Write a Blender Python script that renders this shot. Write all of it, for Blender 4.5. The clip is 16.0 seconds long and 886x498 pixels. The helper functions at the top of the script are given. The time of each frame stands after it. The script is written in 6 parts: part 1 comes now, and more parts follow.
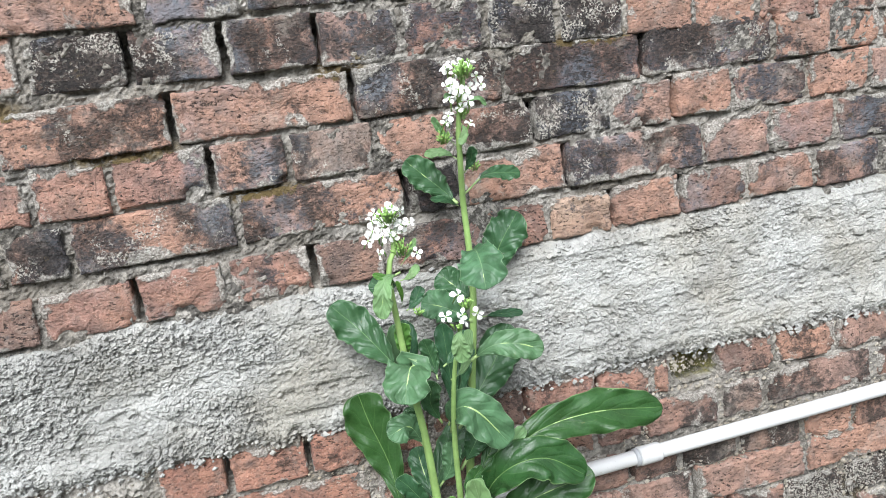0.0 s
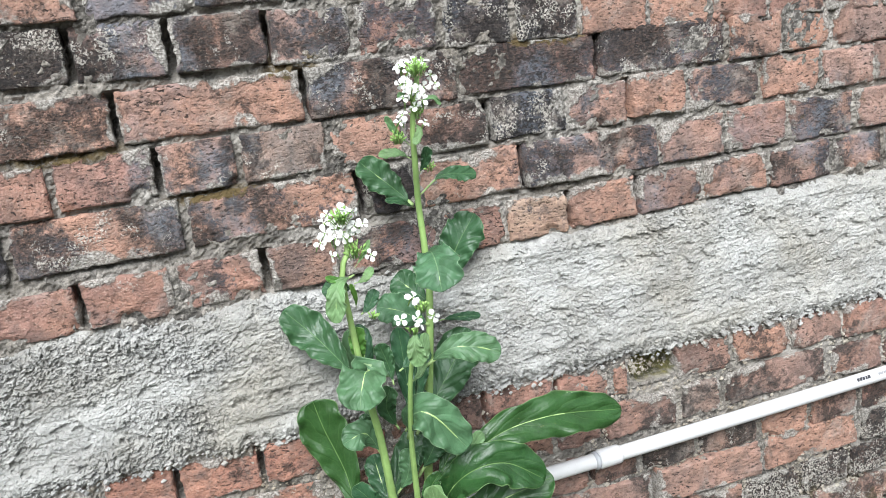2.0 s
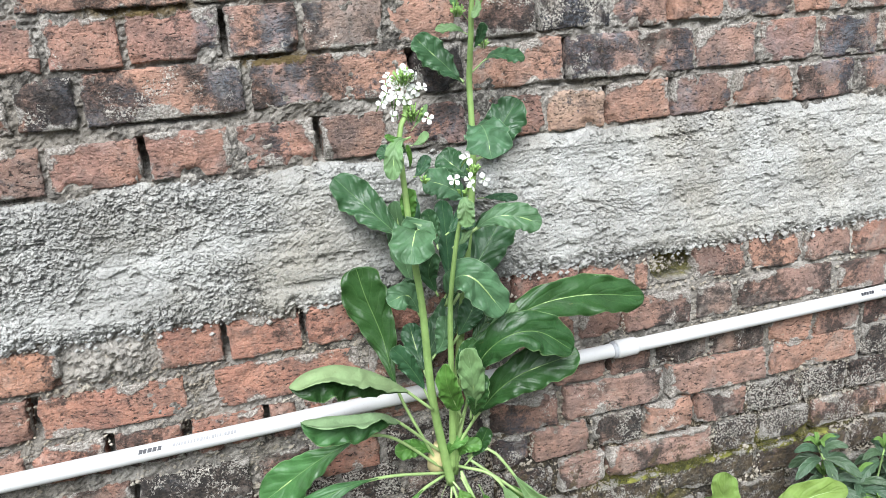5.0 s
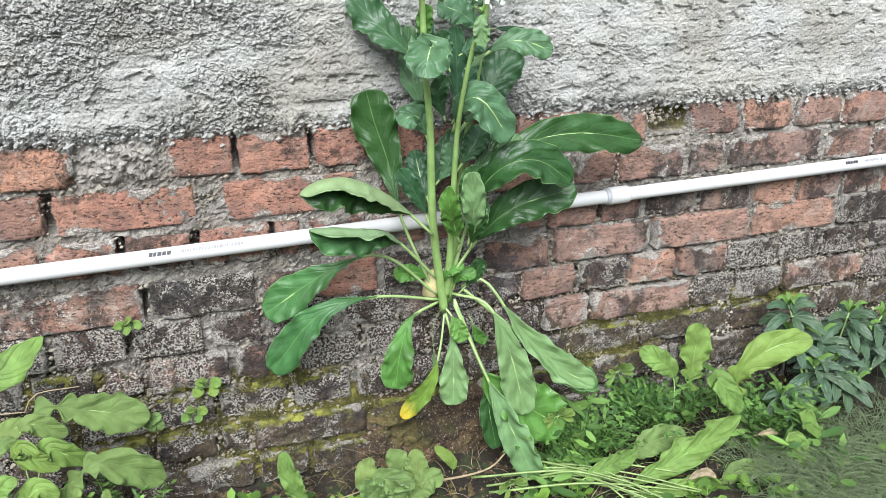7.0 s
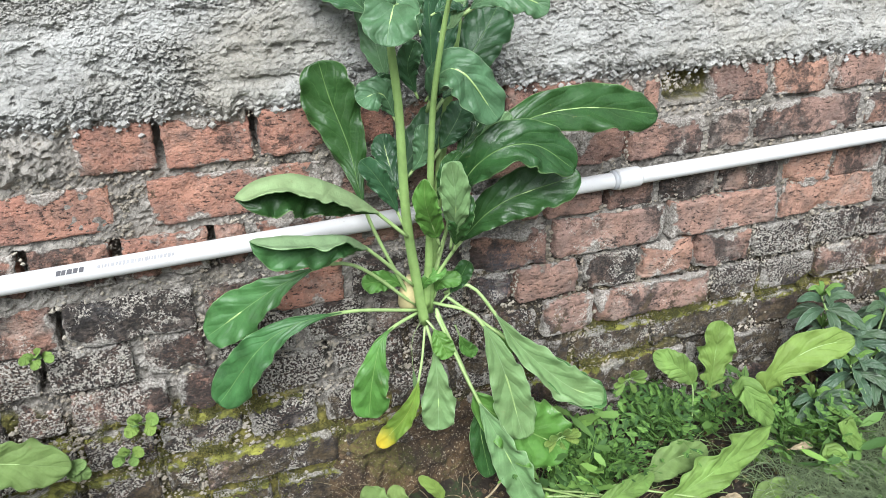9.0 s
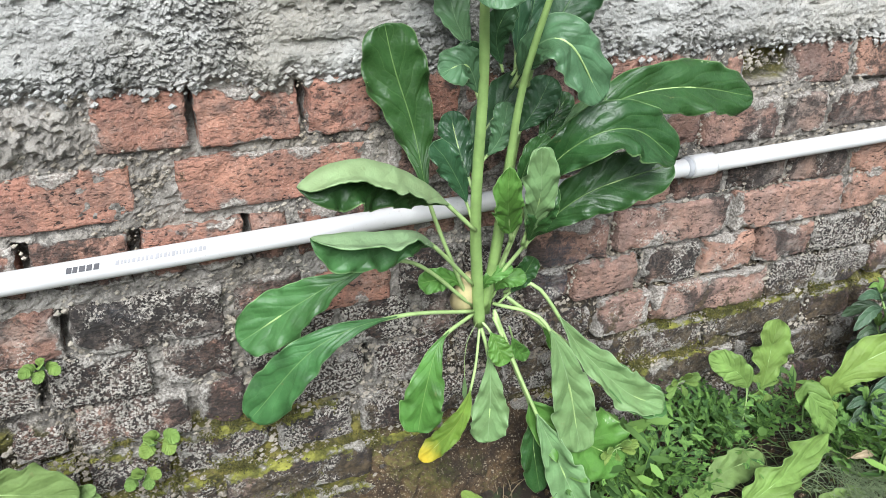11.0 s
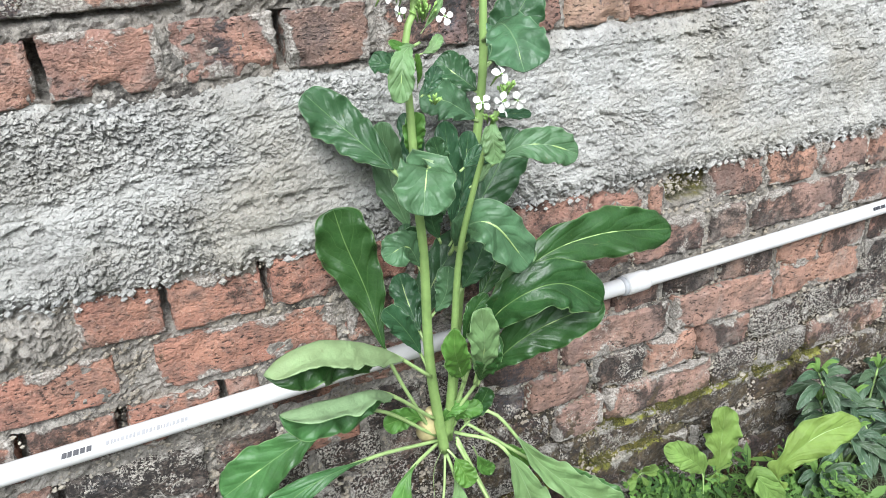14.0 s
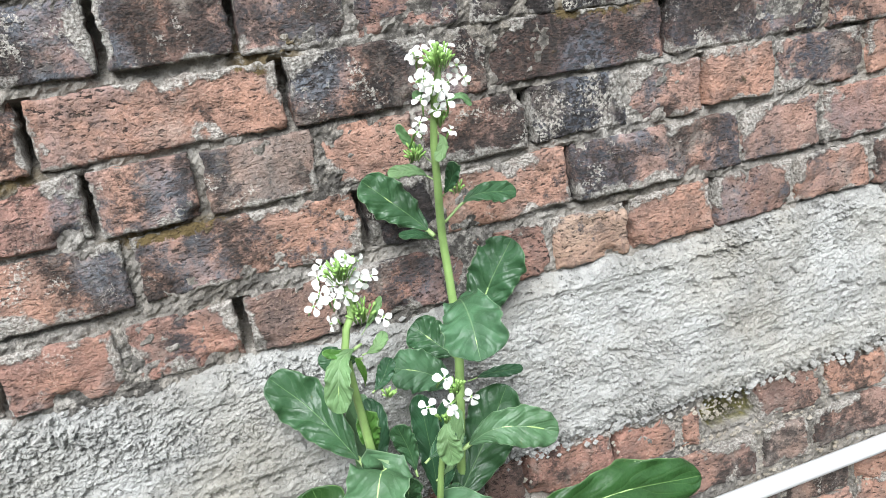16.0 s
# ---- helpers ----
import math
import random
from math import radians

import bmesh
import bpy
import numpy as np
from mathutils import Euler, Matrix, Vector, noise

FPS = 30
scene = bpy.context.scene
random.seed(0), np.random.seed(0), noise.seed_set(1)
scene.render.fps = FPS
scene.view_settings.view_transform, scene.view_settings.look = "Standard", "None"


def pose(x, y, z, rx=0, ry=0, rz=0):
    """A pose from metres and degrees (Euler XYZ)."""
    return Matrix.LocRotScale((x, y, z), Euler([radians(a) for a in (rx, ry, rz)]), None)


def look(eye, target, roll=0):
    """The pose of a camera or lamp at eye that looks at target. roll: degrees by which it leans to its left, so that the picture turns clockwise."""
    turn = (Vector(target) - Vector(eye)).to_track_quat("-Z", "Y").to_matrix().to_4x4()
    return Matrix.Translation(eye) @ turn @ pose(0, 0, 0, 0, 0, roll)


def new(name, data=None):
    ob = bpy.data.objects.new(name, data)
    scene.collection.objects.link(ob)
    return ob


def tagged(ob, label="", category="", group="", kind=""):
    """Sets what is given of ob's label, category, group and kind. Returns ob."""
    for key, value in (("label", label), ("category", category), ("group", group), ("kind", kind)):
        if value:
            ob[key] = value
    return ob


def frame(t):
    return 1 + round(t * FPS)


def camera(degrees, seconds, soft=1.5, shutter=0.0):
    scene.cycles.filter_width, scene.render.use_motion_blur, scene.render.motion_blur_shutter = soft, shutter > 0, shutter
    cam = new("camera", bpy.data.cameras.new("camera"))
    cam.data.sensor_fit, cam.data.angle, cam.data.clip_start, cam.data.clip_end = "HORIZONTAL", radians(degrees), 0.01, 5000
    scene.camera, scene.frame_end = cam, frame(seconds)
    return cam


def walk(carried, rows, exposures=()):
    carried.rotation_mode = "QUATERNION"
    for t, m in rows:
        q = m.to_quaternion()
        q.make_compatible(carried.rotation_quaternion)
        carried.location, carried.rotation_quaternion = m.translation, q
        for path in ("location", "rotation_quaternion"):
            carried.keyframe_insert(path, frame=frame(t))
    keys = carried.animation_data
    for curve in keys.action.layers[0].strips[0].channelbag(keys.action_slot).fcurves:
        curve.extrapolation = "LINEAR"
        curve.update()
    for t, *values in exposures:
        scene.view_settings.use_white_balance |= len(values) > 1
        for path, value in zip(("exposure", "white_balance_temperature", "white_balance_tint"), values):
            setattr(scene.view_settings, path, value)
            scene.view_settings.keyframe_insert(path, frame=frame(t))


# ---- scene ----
cam = camera(58.32, 16.0, soft=0.6)
PATH = [
    (0, (0.0169, -0.0189, 1.0814), (0.4869, 1.8671, 0.6102), -6.81),
    (0.5, (0.0218, -0.0202, 1.0810), (0.5527, 1.8721, 0.7105), -6.21),
    (1, (0.0232, -0.0159, 1.0772), (0.5818, 1.8666, 0.6973), -6.27),
    (1.5, (0.0291, -0.0086, 1.0704), (0.5986, 1.8625, 0.6525), -6.32),
    (2, (0.0291, -0.0047, 1.0685), (0.5929, 1.8574, 0.6051), -6.61),
    (2.5, (0.0267, -0.0038, 1.0684), (0.5835, 1.8583, 0.5963), -6.46),
    (3, (0.0290, -0.0053, 1.0702), (0.5871, 1.8570, 0.6008), -6.26),
    (3.5, (0.0298, 0.0068, 1.0549), (0.5850, 1.8736, 0.6004), -6.16),
    (3.7, (0.0224, 0.0006, 1.0430), (0.5625, 1.8530, 0.5168), -6.10),
    (5.8, (-0.1398, -0.0972, 0.9124), (0.4592, 1.7214, 0.3347), -1.84),
    (6, (-0.1474, -0.1067, 0.8994), (0.4466, 1.6987, 0.2768), -1.55),
    (6.5, (-0.1591, -0.1188, 0.8765), (0.4290, 1.6583, 0.1721), -0.18),
    (7, (-0.1530, -0.1166, 0.8627), (0.4547, 1.6241, 0.0875), 0.54),
    (7.5, (-0.1718, -0.0655, 0.8537), (0.4522, 1.6645, 0.0676), 0.94),
    (8, (-0.1710, -0.0297, 0.8395), (0.4577, 1.6948, 0.0455), 1.86),
    (8.5, (-0.1347, 0.0080, 0.8408), (0.4980, 1.7249, 0.0334), 1.29),
    (9, (-0.0593, 0.0950, 0.8279), (0.5563, 1.7898, -0.0372), -0.65),
    (9.2, (-0.0330, 0.1251, 0.8215), (0.5756, 1.8125, -0.0629), -1.48),
    (11.3, (-0.1523, 0.2901, 0.7969), (0.5823, 1.8957, -0.1426), 2.23),
    (11.5, (-0.1447, 0.2945, 0.8095), (0.5910, 1.8992, -0.1306), 1.82),
    (12, (-0.1205, 0.2904, 0.8423), (0.6249, 1.8934, -0.0930), 0.50),
    (12.5, (-0.1028, 0.2579, 0.9005), (0.6556, 1.8536, -0.0370), -1.29),
    (13, (-0.1062, 0.2404, 0.9464), (0.6543, 1.8423, 0.0214), -2.01),
    (13.5, (-0.1205, 0.2378, 0.9535), (0.6476, 1.8681, 0.0862), -2.09),
    (14, (-0.1210, 0.2355, 0.9652), (0.6537, 1.8716, 0.1147), -1.86),
    (14.5, (-0.1228, 0.2522, 0.9999), (0.6231, 1.9282, 0.2031), -2.25),
    (15, (-0.0020, 0.2367, 1.0322), (0.7396, 1.9472, 0.3081), -4.79),
    (15.5, (0.0594, 0.2421, 1.0784), (0.6761, 2.0388, 0.4524), -7.80),
    (16, (0.0865, 0.2736, 1.0976), (0.6382, 2.1114, 0.5335), -8.33),
]
walk(cam, [(t, look(eye, target, roll)) for t, eye, target, roll in PATH], [(0.0, 1.15, 5900, 10), (16.0, 1.15, 5900, 10)])


# ---- light ----
world = bpy.data.worlds.new("sky")
scene.world = world
world.use_nodes = True
wn = world.node_tree.nodes
wl = world.node_tree.links
sky = wn.new("ShaderNodeTexSky")
sky.sky_type = "NISHITA"
sky.sun_disc = False
sky.sun_elevation = radians(58)
sky.sun_rotation = radians(200)
sky.dust_density = 4.0
sky.air_density = 1.6
pale = wn.new("ShaderNodeHueSaturation")
pale.inputs["Saturation"].default_value = 0.35
wl.new(sky.outputs["Color"], pale.inputs["Color"])
wl.new(pale.outputs["Color"], wn["Background"].inputs["Color"])
wn["Background"].inputs["Strength"].default_value = 0.072

sun_data = bpy.data.lights.new("sun", "SUN")
sun_data.energy = 3.0
sun_data.angle = radians(36)
sun_data.color = (1.0, 0.97, 0.92)
sun = new("sun", sun_data)
sun.matrix_basis = look((-1.25, -2.8, 4.5), (0.3, 1.1, 0.4))


# ---- materials ----
class Mat:
    """A small helper round a node material."""

    def __init__(self, name):
        self.m = bpy.data.materials.new(name)
        self.m.use_nodes = True
        self.n = self.m.node_tree.nodes
        self.l = self.m.node_tree.links
        self.b = self.n["Principled BSDF"]
        geo = self.n.new("ShaderNodeNewGeometry")
        self.pos = geo.outputs["Position"]
        self.pieces = geo.outputs["Random Per Island"]

    def link(self, a, b):
        self.l.new(a, b)

    def noise(self, scale, detail=4.0, rough=0.55, vec=None, off=0.0, dist=0.0):
        t = self.n.new("ShaderNodeTexNoise")
        t.inputs["Scale"].default_value = scale
        t.inputs["Detail"].default_value = detail
        t.inputs["Roughness"].default_value = rough
        t.inputs["Distortion"].default_value = dist
        src = vec if vec is not None else self.pos
        if off:
            add = self.n.new("ShaderNodeVectorMath")
            add.operation = "ADD"
            add.inputs[1].default_value = (off, off * 0.7, off * 1.3)
            self.l.new(src, add.inputs[0])
            src = add.outputs[0]
        self.l.new(src, t.inputs["Vector"])
        return t.outputs["Fac"]

    def voronoi(self, scale, feature="F1"):
        t = self.n.new("ShaderNodeTexVoronoi")
        t.feature = feature
        t.inputs["Scale"].default_value = scale
        self.l.new(self.pos, t.inputs["Vector"])
        return t.outputs["Distance"]

    def ramp(self, fac, lo, hi, a=0.0, b=1.0):
        t = self.n.new("ShaderNodeMapRange")
        t.inputs["From Min"].default_value = lo
        t.inputs["From Max"].default_value = hi
        t.inputs["To Min"].default_value = a
        t.inputs["To Max"].default_value = b
        self.l.new(fac, t.inputs["Value"])
        return t.outputs["Result"]

    def math(self, op, a, b=0.0, c=0.0):
        t = self.n.new("ShaderNodeMath")
        t.operation = op
        for i, v in enumerate((a, b, c)):
            if isinstance(v, (int, float)):
                t.inputs[i].default_value = v
            else:
                self.l.new(v, t.inputs[i])
        return t.outputs[0]

    def mix(self, fac, a, b, mode="MIX"):
        t = self.n.new("ShaderNodeMix")
        t.data_type = "RGBA"
        t.blend_type = mode
        t.clamp_factor = True
        for sock, v in ((t.inputs[0], fac), (t.inputs[6], a), (t.inputs[7], b)):
            if isinstance(v, (int, float)):
                sock.default_value = v
            elif isinstance(v, tuple):
                sock.default_value = (*v, 1.0)
            else:
                self.l.new(v, sock)
        return t.outputs[2]

    def color(self, c, rough=0.7):
        if isinstance(c, tuple):
            self.b.inputs["Base Color"].default_value = (*c, 1.0)
        else:
            self.l.new(c, self.b.inputs["Base Color"])
        if isinstance(rough, (int, float)):
            self.b.inputs["Roughness"].default_value = rough
        else:
            self.l.new(rough, self.b.inputs["Roughness"])
        return self

    def bump(self, height, strength=0.5, distance=0.002):
        t = self.n.new("ShaderNodeBump")
        t.inputs["Strength"].default_value = strength
        t.inputs["Distance"].default_value = distance
        self.l.new(height, t.inputs["Height"])
        self.l.new(t.outputs["Normal"], self.b.inputs["Normal"])
        return self


def brick_material():
    """Fired clay; the object's colour gives the tint, its alpha the amount of soot and lichen.
    The mesh carries what lies on it: smeared mortar along the edges, moss and washed earth."""
    m = Mat("brick_clay")
    info = m.n.new("ShaderNodeObjectInfo")
    alpha = info.outputs["Alpha"]
    att = m.n.new("ShaderNodeAttribute")
    att.attribute_name = "laid"
    laid = m.n.new("ShaderNodeSeparateColor")
    m.link(att.outputs["Color"], laid.inputs[0])
    flat = m.n.new("ShaderNodeVectorMath")
    flat.operation = "MULTIPLY"
    flat.inputs[1].default_value = (1.0, 1.0, 2.2)
    m.link(m.pos, flat.inputs[0])
    along = flat.outputs[0]
    big = m.noise(11, 5, 0.6)
    mid = m.noise(58, 6, 0.68, off=3.1)
    fine = m.noise(380, 4, 0.7, off=7.7)
    grit = m.noise(125, 3, 0.66, vec=along, off=2.2)
    tone = m.mix(0.5, info.outputs["Color"], (0.50, 0.27, 0.175))
    tint = m.mix(m.ramp(big, 0.40, 0.64), info.outputs["Color"], tone)
    tint = m.mix(m.ramp(mid, 0.50, 0.66, 0.0, 0.55), tint, (0.13, 0.075, 0.058))
    tint = m.mix(m.ramp(fine, 0.54, 0.68, 0.0, 0.45), tint, (0.60, 0.44, 0.34))
    grime = m.noise(24, 7, 0.72, off=83.0)
    tint = m.mix(m.ramp(grime, 0.46, 0.64, 0.0, 0.6), tint, (0.115, 0.088, 0.075))
    # soot: wide crusts that grow with the object's alpha
    wide = m.noise(8.5, 3, 0.5, off=12.0, dist=0.7)
    ragged = m.noise(60, 7, 0.78, off=13.0)
    soot_n = m.math("ADD", m.math("MULTIPLY", wide, 0.55), m.math("MULTIPLY", ragged, 0.45))
    soot = m.ramp(m.math("ADD", soot_n, m.ramp(alpha, 0, 1, -0.14, 0.20)), 0.49, 0.545)
    split = m.n.new("ShaderNodeSeparateXYZ")
    m.link(m.pos, split.inputs[0])
    height = split.outputs[2]
    hue = m.noise(6, 2, 0.5, off=21.0)
    black = m.mix(m.ramp(m.math("ADD", hue, m.ramp(height, 0.35, 0.75, -0.12, 0.0)), 0.50, 0.60), (0.030, 0.025, 0.021), (0.046, 0.054, 0.066))
    tint = m.mix(m.math("MULTIPLY", soot, m.ramp(grit, 0.36, 0.60, 0.55, 0.97)), tint, black)
    # blue-grey bloom on the upper courses
    bloom = m.ramp(m.math("ADD", m.math("MULTIPLY", m.noise(8, 2, 0.5, off=71.0), 0.8), m.math("MULTIPLY", ragged, 0.2)), 0.54, 0.66, 0.0, 0.75)
    tint = m.mix(m.math("MULTIPLY", m.math("MULTIPLY", bloom, m.ramp(height, 0.55, 0.9, 0.0, 1.0)), m.ramp(alpha, 0.1, 0.4)), tint, (0.180, 0.202, 0.232))
    # crumbling black crust on sooty bricks
    crust = m.math("MULTIPLY", m.ramp(m.noise(150, 3, 0.7, off=101.0), 0.46, 0.52, 0.9, 0.0), m.ramp(m.math("ADD", alpha, m.ramp(wide, 0.35, 0.65, -0.15, 0.15)), 0.42, 0.7))
    tint = m.mix(crust, tint, (0.020, 0.017, 0.015))
    # lime and lichen: a fine pale speckle, thick on sooty bricks
    salt_n = m.noise(300, 3, 0.65, off=31.0)
    spread = m.noise(17, 5, 0.7, off=41.0)
    cover = m.ramp(m.math("ADD", spread, m.ramp(m.math("ADD", alpha, m.ramp(height, 0.2, 0.35, 0.20, -0.22)), 0, 1, -0.14, 0.10)), 0.46, 0.57)
    salt = m.math("MULTIPLY", m.ramp(m.math("ADD", salt_n, m.ramp(cover, 0, 1, -0.12, 0.045)), 0.53, 0.56), cover)
    tint = m.mix(m.math("MULTIPLY", salt, m.ramp(alpha, 0, 1, 0.55, 0.97)), tint, m.mix(m.ramp(fine, 0.4, 0.6), (0.30, 0.28, 0.24), (0.64, 0.60, 0.52)))
    dust = m.ramp(m.noise(14, 6, 0.72, off=51.0), 0.55, 0.68, 0.0, 0.5)
    tint = m.mix(dust, tint, (0.37, 0.315, 0.265))
    # pits, drawn out along the brick
    pits = m.math("MULTIPLY", m.ramp(grit, 0.37, 0.42, 0.93, 0.0), m.ramp(m.noise(13, 4, 0.65, off=63.0), 0.36, 0.58, 0.2, 1.0))
    tint = m.mix(pits, tint, (0.030, 0.022, 0.018))
    # earth and moss
    earth = m.mix(m.ramp(m.noise(70, 5, 0.7, off=44.0), 0.40, 0.62), (0.024, 0.017, 0.009), (0.115, 0.082, 0.040))
    tint = m.mix(m.math("MULTIPLY", m.ramp(m.math("ADD", laid.outputs[2], m.ramp(m.noise(34, 6, 0.75, off=49.0), 0.3, 0.7, -0.9, 0.9)), 0.6, 0.85), 0.85), tint, earth)
    green = m.mix(m.ramp(m.noise(38, 4, 0.65, off=19.0), 0.38, 0.62), (0.060, 0.062, 0.010), (0.34, 0.34, 0.06))
    green = m.mix(m.ramp(height, 0.5, 0.8), green, (0.125, 0.088, 0.030))
    tint = m.mix(m.ramp(m.math("ADD", laid.outputs[1], m.ramp(m.noise(60, 6, 0.78, off=23.0), 0.3, 0.7, -0.55, 0.55)), 0.50, 0.66), tint, green)
    # mortar smeared over the edges
    smear = m.ramp(m.math("ADD", m.math("MULTIPLY", laid.outputs[0], 0.17), m.math("ADD", m.math("MULTIPLY", m.noise(15, 3, 0.55, off=91.0), 0.8), m.math("MULTIPLY", m.noise(90, 5, 0.75, off=93.0), 0.2))), 0.665, 0.695)
    paste = m.mix(m.ramp(salt_n, 0.40, 0.60), (0.20, 0.18, 0.152), (0.47, 0.445, 0.395))
    tint = m.mix(m.math("MULTIPLY", smear, 0.92), tint, paste)
    m.color(tint, m.ramp(mid, 0.3, 0.7, 0.95, 0.8))
    h = m.math("ADD", m.math("MULTIPLY", fine, 0.30), m.math("ADD", m.math("MULTIPLY", mid, 0.8), m.math("ADD", m.math("MULTIPLY", salt_n, 0.8), m.math("MULTIPLY", m.ramp(grit, 0.33, 0.46, 0.0, 1.0), 0.5))))
    h = m.math("SUBTRACT", m.math("ADD", h, m.math("MULTIPLY", smear, 0.45)), m.math("MULTIPLY", crust, 0.5))
    m.bump(h, 1.0, 0.0055)
    return m.m


def cement_material(name, light, dark, moss, soil):
    """Rough cement mortar; a mesh attribute carries moss, grime and soil that lie on it."""
    m = Mat(name)
    att = m.n.new("ShaderNodeAttribute")
    att.attribute_name = "growth"
    sep = m.n.new("ShaderNodeSeparateColor")
    m.link(att.outputs["Color"], sep.inputs[0])
    big = m.noise(9, 6, 0.65, off=2.0)
    mid = m.noise(75, 6, 0.72, off=5.0)
    fine = m.noise(420, 4, 0.75, off=9.0)
    c = m.mix(m.ramp(big, 0.36, 0.64), dark, light)
    c = m.mix(m.ramp(m.noise(4.5, 5, 0.6, off=55.0), 0.48, 0.66, 0.0, 0.6), c, tuple(v * k for v, k in zip(dark, (0.95, 0.88, 0.76))))
    c = m.mix(m.ramp(mid, 0.54, 0.68, 0.0, 0.5), c, tuple(v * 0.5 for v in dark))
    c = m.mix(m.ramp(fine, 0.54, 0.68, 0.0, 0.45), c, (0.68, 0.665, 0.62))
    earth = m.mix(m.ramp(m.noise(60, 5, 0.7, off=44.0), 0.40, 0.62), (0.016, 0.012, 0.008), (0.115, 0.085, 0.044))
    earth = m.mix(m.ramp(m.noise(240, 3, 0.7, off=47.0), 0.55, 0.61, 0.0, 0.9), earth, (0.50, 0.44, 0.32))
    c = m.mix(m.ramp(m.math("ADD", sep.outputs[2], m.ramp(m.noise(38, 6, 0.75, off=49.0), 0.3, 0.7, -0.5, 0.5)), 0.42, 0.6), c, earth)
    grime = m.math("MULTIPLY", sep.outputs[1], m.ramp(m.noise(70, 6, 0.75, off=14.0), 0.42, 0.54))
    c = m.mix(m.math("MULTIPLY", grime, soil), c, (0.035, 0.031, 0.026))
    pits = m.math("MULTIPLY", m.ramp(m.noise(150, 5, 0.78, off=33.0), 0.36, 0.42, 0.9, 0.0), m.ramp(m.noise(12, 4, 0.6, off=35.0), 0.38, 0.58, 0.25, 1.0))
    c = m.mix(pits, c, (0.05, 0.045, 0.038))
    green = m.mix(m.ramp(m.noise(45, 4, 0.6, off=19.0), 0.35, 0.65), (0.055, 0.055, 0.010), (0.26, 0.23, 0.048))
    grown = m.math("MULTIPLY", sep.outputs[0], m.ramp(m.noise(90, 5, 0.7, off=23.0), 0.34, 0.5))
    where = m.n.new("ShaderNodeSeparateXYZ")
    m.link(m.pos, where.inputs[0])
    green = m.mix(m.ramp(where.outputs[2], 0.5, 0.8), green, (0.120, 0.085, 0.032))
    c = m.mix(m.math("MULTIPLY", grown, moss), c, green)
    m.color(c, 0.93)
    crumb = m.voronoi(170)
    h = m.math("ADD", m.math("MULTIPLY", mid, 1.5), m.math("ADD", m.math("MULTIPLY", fine, 0.7), m.math("MULTIPLY", crumb, 0.7)))
    m.bump(h, 1.0, 0.005)
    return m.m


def soil_material():
    m = Mat("soil")
    a = m.noise(8, 5, 0.6)
    b = m.noise(120, 5, 0.7, off=4.0)
    c = m.mix(m.ramp(a, 0.35, 0.65), (0.014, 0.011, 0.007), (0.036, 0.026, 0.016))
    c = m.mix(m.ramp(b, 0.54, 0.7, 0.0, 0.5), c, (0.11, 0.085, 0.055))
    c = m.mix(m.ramp(m.noise(22, 5, 0.65, off=8.0), 0.5, 0.62, 0.0, 0.8), c, (0.035, 0.06, 0.015))
    m.color(c, 0.95).bump(b, 1.0, 0.01)
    return m.m


def pvc_material():
    m = Mat("white_pvc")
    a = m.noise(12, 4, 0.6)
    c = m.mix(m.ramp(a, 0.45, 0.7, 0.0, 0.35), (0.56, 0.56, 0.55), (0.44, 0.43, 0.40))
    c = m.mix(m.ramp(m.noise(190, 3, 0.7, off=3.0), 0.64, 0.72, 0.0, 0.4), c, (0.30, 0.27, 0.23))
    m.color(c, 0.42).bump(m.noise(60, 2, 0.5), 0.12, 0.001)
    return m.m


def plain_material(name, c, rough=0.7, vary=0.25, scale=60):
    m = Mat(name)
    n = m.noise(scale, 4, 0.6)
    dim = tuple(v * (1 - vary) for v in c)
    lit = tuple(min(1, v * (1 + vary)) for v in c)
    m.color(m.mix(m.ramp(n, 0.3, 0.7), dim, lit), rough).bump(n, 0.2, 0.001)
    return m.m


